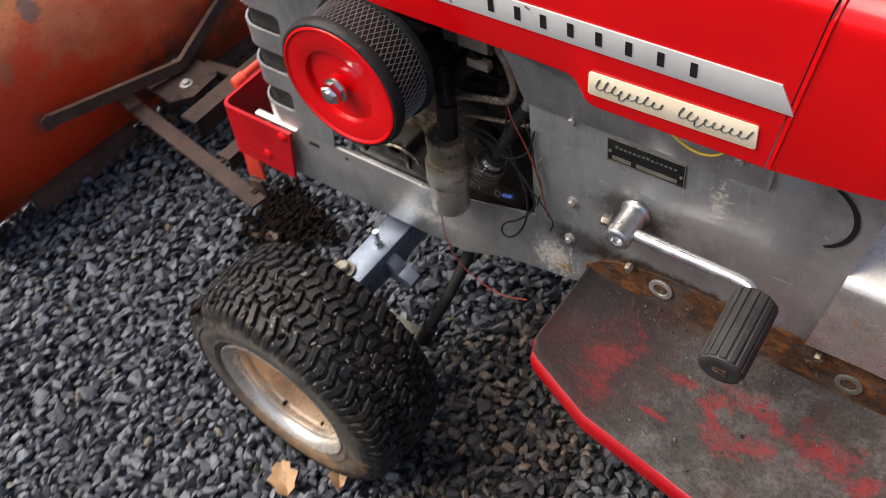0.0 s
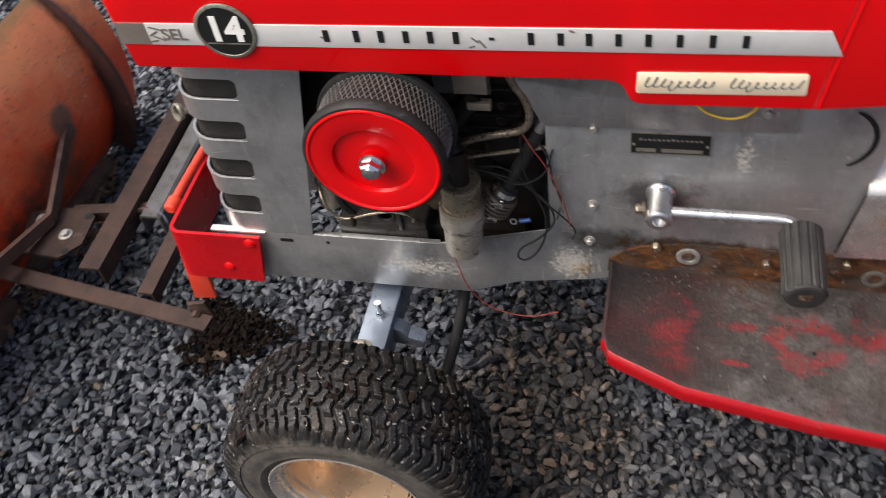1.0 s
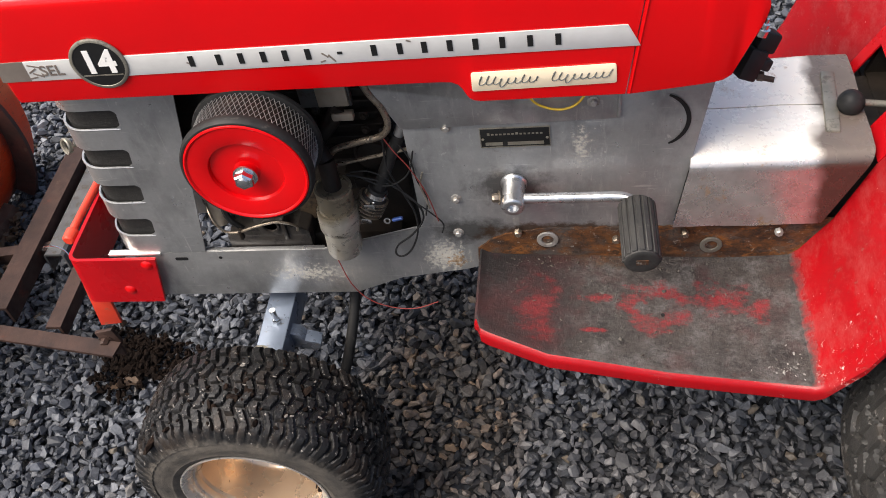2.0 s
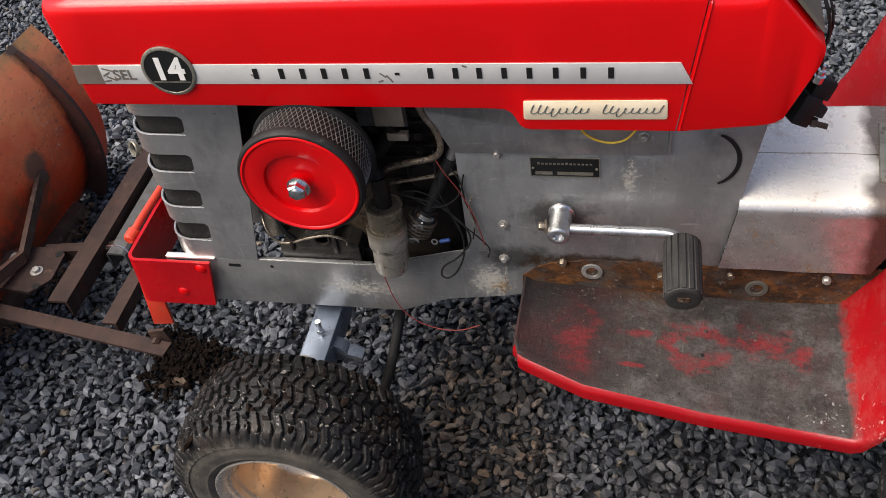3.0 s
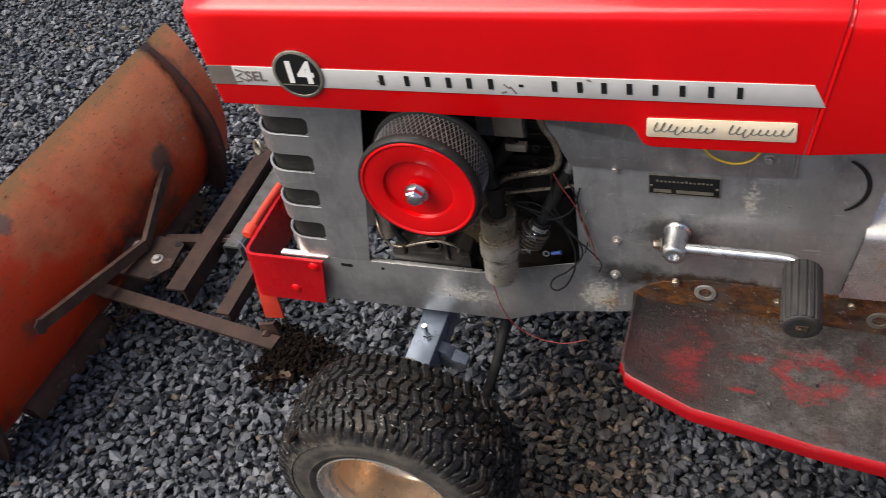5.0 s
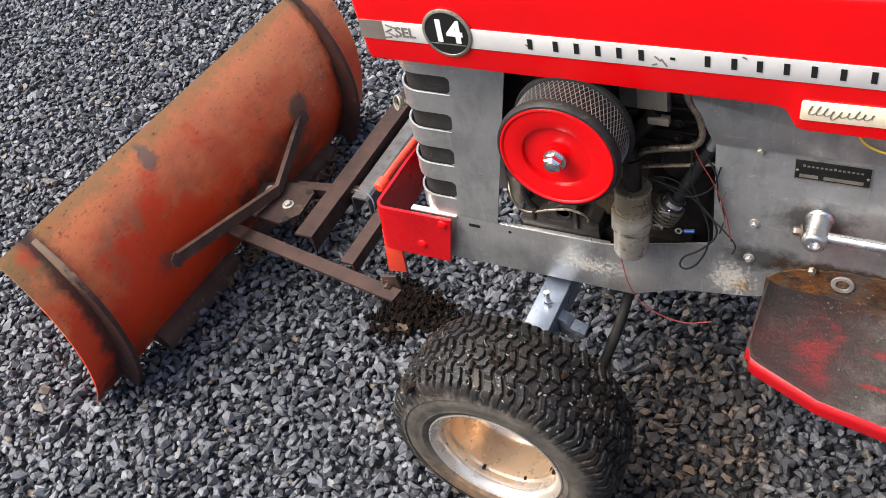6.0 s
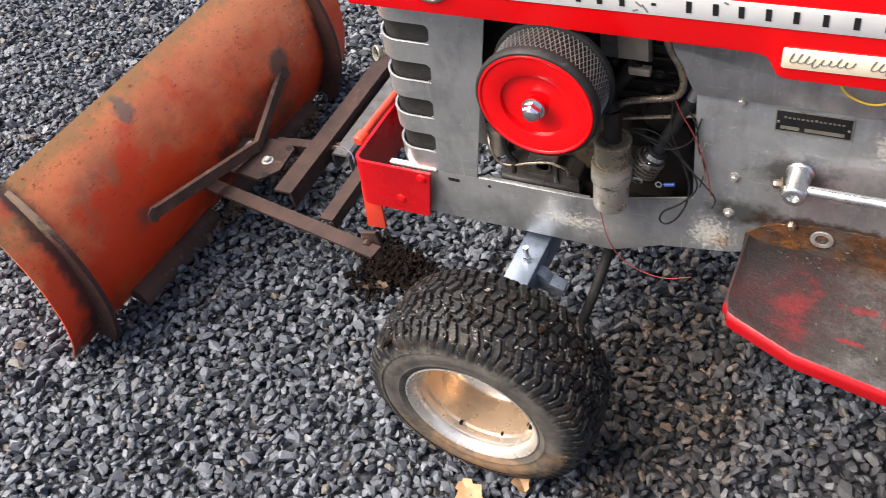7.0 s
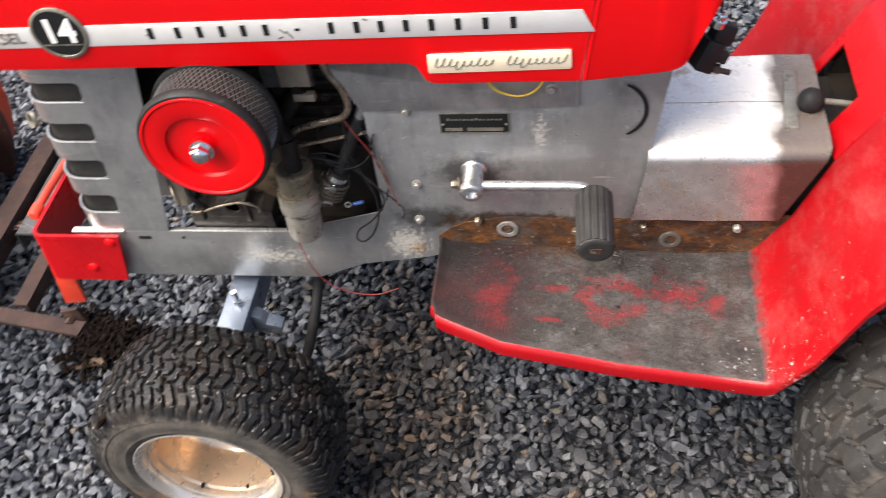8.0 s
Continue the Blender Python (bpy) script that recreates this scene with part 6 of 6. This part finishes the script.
    col = blend(nt, ramp(nt, calc(nt, "ADD", burn, calc(nt, "MULTIPLY", calc(nt, "SUBTRACT", noise_tex(nt, 30, 5), 0.5), 0.5)), [(0.4, 0.0), (0.62, 0.85)]), col, (0.10, 0.075, 0.055))
    nt.links.new(col, p.inputs["Base Color"])
    nt.links.new(ramp(nt, noise_tex(nt, 18, 7), [(0.3, 0.28), (0.7, 0.52)]), p.inputs["Roughness"])
    bump(nt, p, noise_tex(nt, 120, 8, 0.6), 0.2, 0.001)
    return m


BLADE_MAT = blade_material()
bm = bmesh.new()
rows = [[bm.verts.new(board(s, t)) for t in np.linspace(0, 1, 22)] for s in np.linspace(0, LEN, 30)]
skin(bm, rows, False, False)
bmesh.ops.recalc_face_normals(bm, faces=bm.faces)
bmesh.ops.solidify(bm, geom=bm.faces, thickness=0.004)
part("moldboard", bm, BLADE_MAT, blade, "curved orange moldboard with rust marks")
for s in (0.085, LEN - 0.092):
    bm = bmesh.new()
    inner = [board(s - 0.010, t, 0.001) for t in np.linspace(0.05, 0.965, 18)]
    outer_pts = [board(s - 0.010, t, 0.004 + 0.050 * math.sin(math.pi * min(1, (1 - t) * 1.25 + 0.04) / 2)) for t in np.linspace(0.05, 0.965, 18)]
    loop = inner + outer_pts[::-1]
    f0 = [bm.verts.new(p) for p in loop]
    f1 = [bm.verts.new(p + U * 0.011) for p in loop]
    n2 = len(loop)
    for k in range(n2):
        bm.faces.new((f0[k], f0[(k + 1) % n2], f1[(k + 1) % n2], f1[k]))
    for k in range(17):
        for f in (f0, f1):
            bm.faces.new((f[k], f[k + 1], f[n2 - 2 - k], f[n2 - 1 - k]))
    part("rib", bm, RIB, blade, "dark rusty stiffening rib")
for s0, s1 in ((0.19, 0.47), (0.56, 0.90)):
    bm = bmesh.new()
    rows = []
    for s in (s0, s1):
        p = B0 + U * s
        rows.append([bm.verts.new(p + N * a + V(0, 0, z)) for a, z in ((-0.004, 0.004), (0.055, -0.016), (0.060, -0.013), (0.050, 0.024), (0.012, 0.036))])
    skin(bm, rows)
    part("lower_flange", bm, STRUT, blade)


def flat_bar(bm, p, q, width, thick, up=(0, 0, 1)):
    p, q = V(*p), V(*q)
    d = (q - p).normalized()
    side = d.cross(V(*up)).normalized()
    top = side.cross(d)
    loop = lambda c: [bm.verts.new(c + side * a * thick / 2 + top * b * width / 2) for a, b in ((-1, -1), (1, -1), (1, 1), (-1, 1))]
    skin(bm, [loop(p), loop(q)])


# bent strut welded to the board at both ends
KNEE = V(-1.121, 0.212, 0.176)
for end in (V(-1.183, 0.436, 0.208), V(-1.189, -0.086, 0.218)):
    bm = bmesh.new()
    flat_bar(bm, KNEE, end, 0.028, 0.011)
    add_bolt(bm, end + V(0.004, 0, 0), 0.016, 0.004, (1, 0, 0.2), False)
    part("strut", bm, STRUT, blade)
# pivot plates and bolt
bm = bmesh.new()
o = [(-1.12, 0.258), (-1.062, 0.256), (-1.042, 0.240), (-1.036, 0.165), (-1.070, 0.125), (-1.165, 0.135), (-1.195, 0.24)]
f0 = [bm.verts.new((x, y, 0.152)) for x, y in o]
f1 = [bm.verts.new((x, y, 0.159)) for x, y in o]
skin(bm, [f0, f1])
pivot = part("pivot_plate", bm, RUSTY_BAR, blade)
for x, y in ((-1.055, 0.238), (-1.062, 0.142)):
    bm = bmesh.new()
    add_lathe(bm, (x, y, 0.1585), (0, 0, 1), [(0, 0.009), (0.0012, 0.009)], 16)
    part("plate_hole", bm, INK, pivot)
for x, y in ((-1.083, 0.186), (-1.155, 0.222)):
    bm = bmesh.new()
    add_bolt(bm, (x, y, 0.159), 0.0082, 0.008, (0, 0, 1))
    part("pivot_bolt", bm, WASHER, blade)


def angle_bar(bm, p, q, w, t, flip=1):
    """L section: a standing leg and a lying one."""
    p, q = V(*p), V(*q)
    d = (q - p).normalized()
    side = d.cross(V(0, 0, 1)).normalized() * flip
    sec = [(0, 0), (w, 0), (w, -t), (t, -t), (t, -w), (0, -w)]
    skin(bm, [[bm.verts.new(c + side * a + V(0, 0, b)) for a, b in sec] for c in (p, q)])


for a, b, w, fl in (((-1.20, 0.112, 0.145), (-0.702, 0.030, 0.145), 0.034, 1), ((-1.107, 0.249, 0.150), (-0.935, 0.272, 0.150), 0.026, -1), ((-0.845, 0.07, 0.142), (-0.845, 0.30, 0.142), 0.032, -1)):
    bm = bmesh.new()
    angle_bar(bm, a, b, w, 0.006, fl)
    part("frame_bar", bm, RUSTY_BAR, blade, "rusty angle-iron push bar")
bm = bmesh.new()
angle_bar(bm, (-0.963, 0.64, 0.166), (-0.963, 0.10, 0.166), 0.045, 0.006, 1)
part("cross_bar", bm, RUSTY_BAR, blade)
bm = bmesh.new()
sec = [(-0.952, 0.10), (-0.952, 0.148), (-0.946, 0.153), (-0.912, 0.153), (-0.906, 0.148), (-0.906, 0.10), (-0.910, 0.10), (-0.910, 0.147), (-0.948, 0.147), (-0.948, 0.10)]
add_prism(bm, sec, 0.255, 0.62)
part("lift_channel", bm, CHANNEL, blade, "grey worn steel channel")
bm = bmesh.new()
add_prism(bm, [(-0.745, 0.105), (-0.705, 0.135), (-0.712, 0.175), (-0.75, 0.165)], 0.036, 0.044, 0.001)
add_bolt(bm, (-0.735, 0.036, 0.145), 0.008, 0.012)
part("hitch_tab", bm, RUSTY_BAR, blade)
bm = bmesh.new()
add_tube(bm, [(-0.688, 0.050, 0.425), (-0.684, 0.09, 0.430), (-0.674, 0.20, 0.436)], 0.007, 12)
add_lathe(bm, (-0.690, 0.040, 0.423), (0.1, 1, 0.04), [(0, 0.008), (0.003, 0.011), (0.022, 0.012), (0.026, 0.009)], 16)
lift = part("lift_lever", bm, ORANGE, blade, "orange lift lever")
bm = bmesh.new()
add_prism(bm, [(-0.705, 0.220), (-0.662, 0.226), (-0.655, 0.34), (-0.690, 0.34)], 0.014, 0.021, 0.001)
part("lever_leg", bm, ORANGE, lift)

bm = bmesh.new()
add_tube(bm, [(-0.952, 0.262, 0.158), (-0.944, 0.260, 0.170), (-0.918, 0.259, 0.174), (-0.892, 0.250, 0.170), (-0.878, 0.238, 0.160), (-0.876, 0.230, 0.142)], 0.0018, 6)
part("wire_hook", bm, CHROME, blade)

# ---- soil and leaves ----
rng = np.random.default_rng(11)
n = 1000
ang = rng.uniform(0, 2 * np.pi, n)
rad = 0.090 * rng.random(n) ** 0.62 * (1 + 0.28 * np.sin(3 * ang + 1.0) + 0.16 * np.sin(7 * ang))
heap = np.c_[-0.742 + 1.15 * rad * np.cos(ang), 0.090 + rad * np.sin(ang) * 0.9, 0.002 + 0.009 * np.clip(1 - rad / 0.09, 0, 1) + rng.normal(0, 0.003, n)]
soil = scatter("soil_heap", heap, np.clip(rng.lognormal(math.log(0.0058), 0.5, n), 0.002, 0.014), CHIPS, SOIL, rng, 1.0)
tagged(soil, "small heap of dark crumbled soil on the gravel", "soil", kind="stuff")


def dry_leaf(x, y, yaw, size, material=LEAF, label="curled tan dry leaf lying on the gravel"):
    bm = bmesh.new()
    rows = []
    for i in range(8):
        t = i / 7
        w = size * 0.34 * math.sin(math.pi * min(1, t * 0.92 + 0.06)) ** 0.8 * (1 + 0.25 * math.sin(i * 2.4))
        rows.append([bm.verts.new((size * (t - 0.5), w * k, 0.006 * math.cos(3 * t + k) + 0.008 * abs(k))) for k in (-1, -0.5, 0, 0.5, 1)])
    skin(bm, rows, False, False)
    bmesh.ops.solidify(bm, geom=bm.faces, thickness=0.0006)
    bmesh.ops.transform(bm, matrix=pose(x, y, 0.008, 8, -6, yaw), verts=bm.verts)
    leaf = part("dry_leaf", bm, material, None)
    return tagged(leaf, label, "leaf", "leaves on the gravel")


dry_leaf(-0.343, -0.362, -38, 0.066)
dry_leaf(-0.266, -0.310, -50, 0.042)
dry_leaf(-0.757, 0.016, 20, 0.026, LEAF_OLD, "small brown leaf scrap beside the dark soil")
dry_leaf(-0.728, 0.028, -15, 0.034, LEAF_OLD, "small brown leaf scrap beside the dark soil")

n = 60
gx, gy = 0.487 - np.abs(rng.normal(0, 0.022, n)), -0.232 + np.abs(rng.normal(0, 0.020, n))
grit = scatter("grit", np.c_[gx, gy, 0.430 - 0.055 * (gx - 0.02) - 0.003 + 0 * gx], rng.lognormal(math.log(0.0022), 0.4, n), CHIPS, PALE_GRIT, rng, 1.0)
tagged(grit, "pale crumbs of grit in the footrest corner", "grit", kind="stuff")

n = 420
dx = rng.uniform(0.055, 0.485, n)
dy = np.where(rng.random(n) < 0.42, -0.006 - np.abs(rng.normal(0, 0.016, n)), rng.uniform(-0.20, -0.01, n))
dy = np.maximum(dy, -0.15 - 0.08 * np.clip((dx - 0.05) / 0.12, 0, 1))
rise = np.clip(dy / -0.22 - 0.5, 0, 1) ** 2 * 4
dirt = scatter("dirt_crumbs", np.c_[dx, dy, 0.430 - 0.055 * (dx - 0.02) - 0.011 * (1 - rise) + 0.0004], np.clip(rng.lognormal(math.log(0.0016), 0.5, n), 0.0007, 0.005), CHIPS, PAN_DIRT, rng, 1.0)
tagged(dirt, "grey-brown crumbs of dried dirt on the worn footrest", "dirt", kind="stuff")

n = 150
which = rng.integers(0, 3, n)
lx = np.array([-1.148, -1.205, -1.180])[which] + rng.normal(0, 0.016, n)
ly = np.array([0.310, 0.135, 0.465])[which] + rng.normal(0, 0.035, n)
litter = scatter("leaf_litter", np.c_[lx, ly, 0.009 + rng.uniform(0, 0.008, n)], np.clip(rng.lognormal(math.log(0.0075), 0.45, n), 0.003, 0.018), CHIPS, LEAF_OLD, rng, 0.5)
tagged(litter, "brown rotted leaf scraps caught beneath the push frame", "litter", kind="stuff")
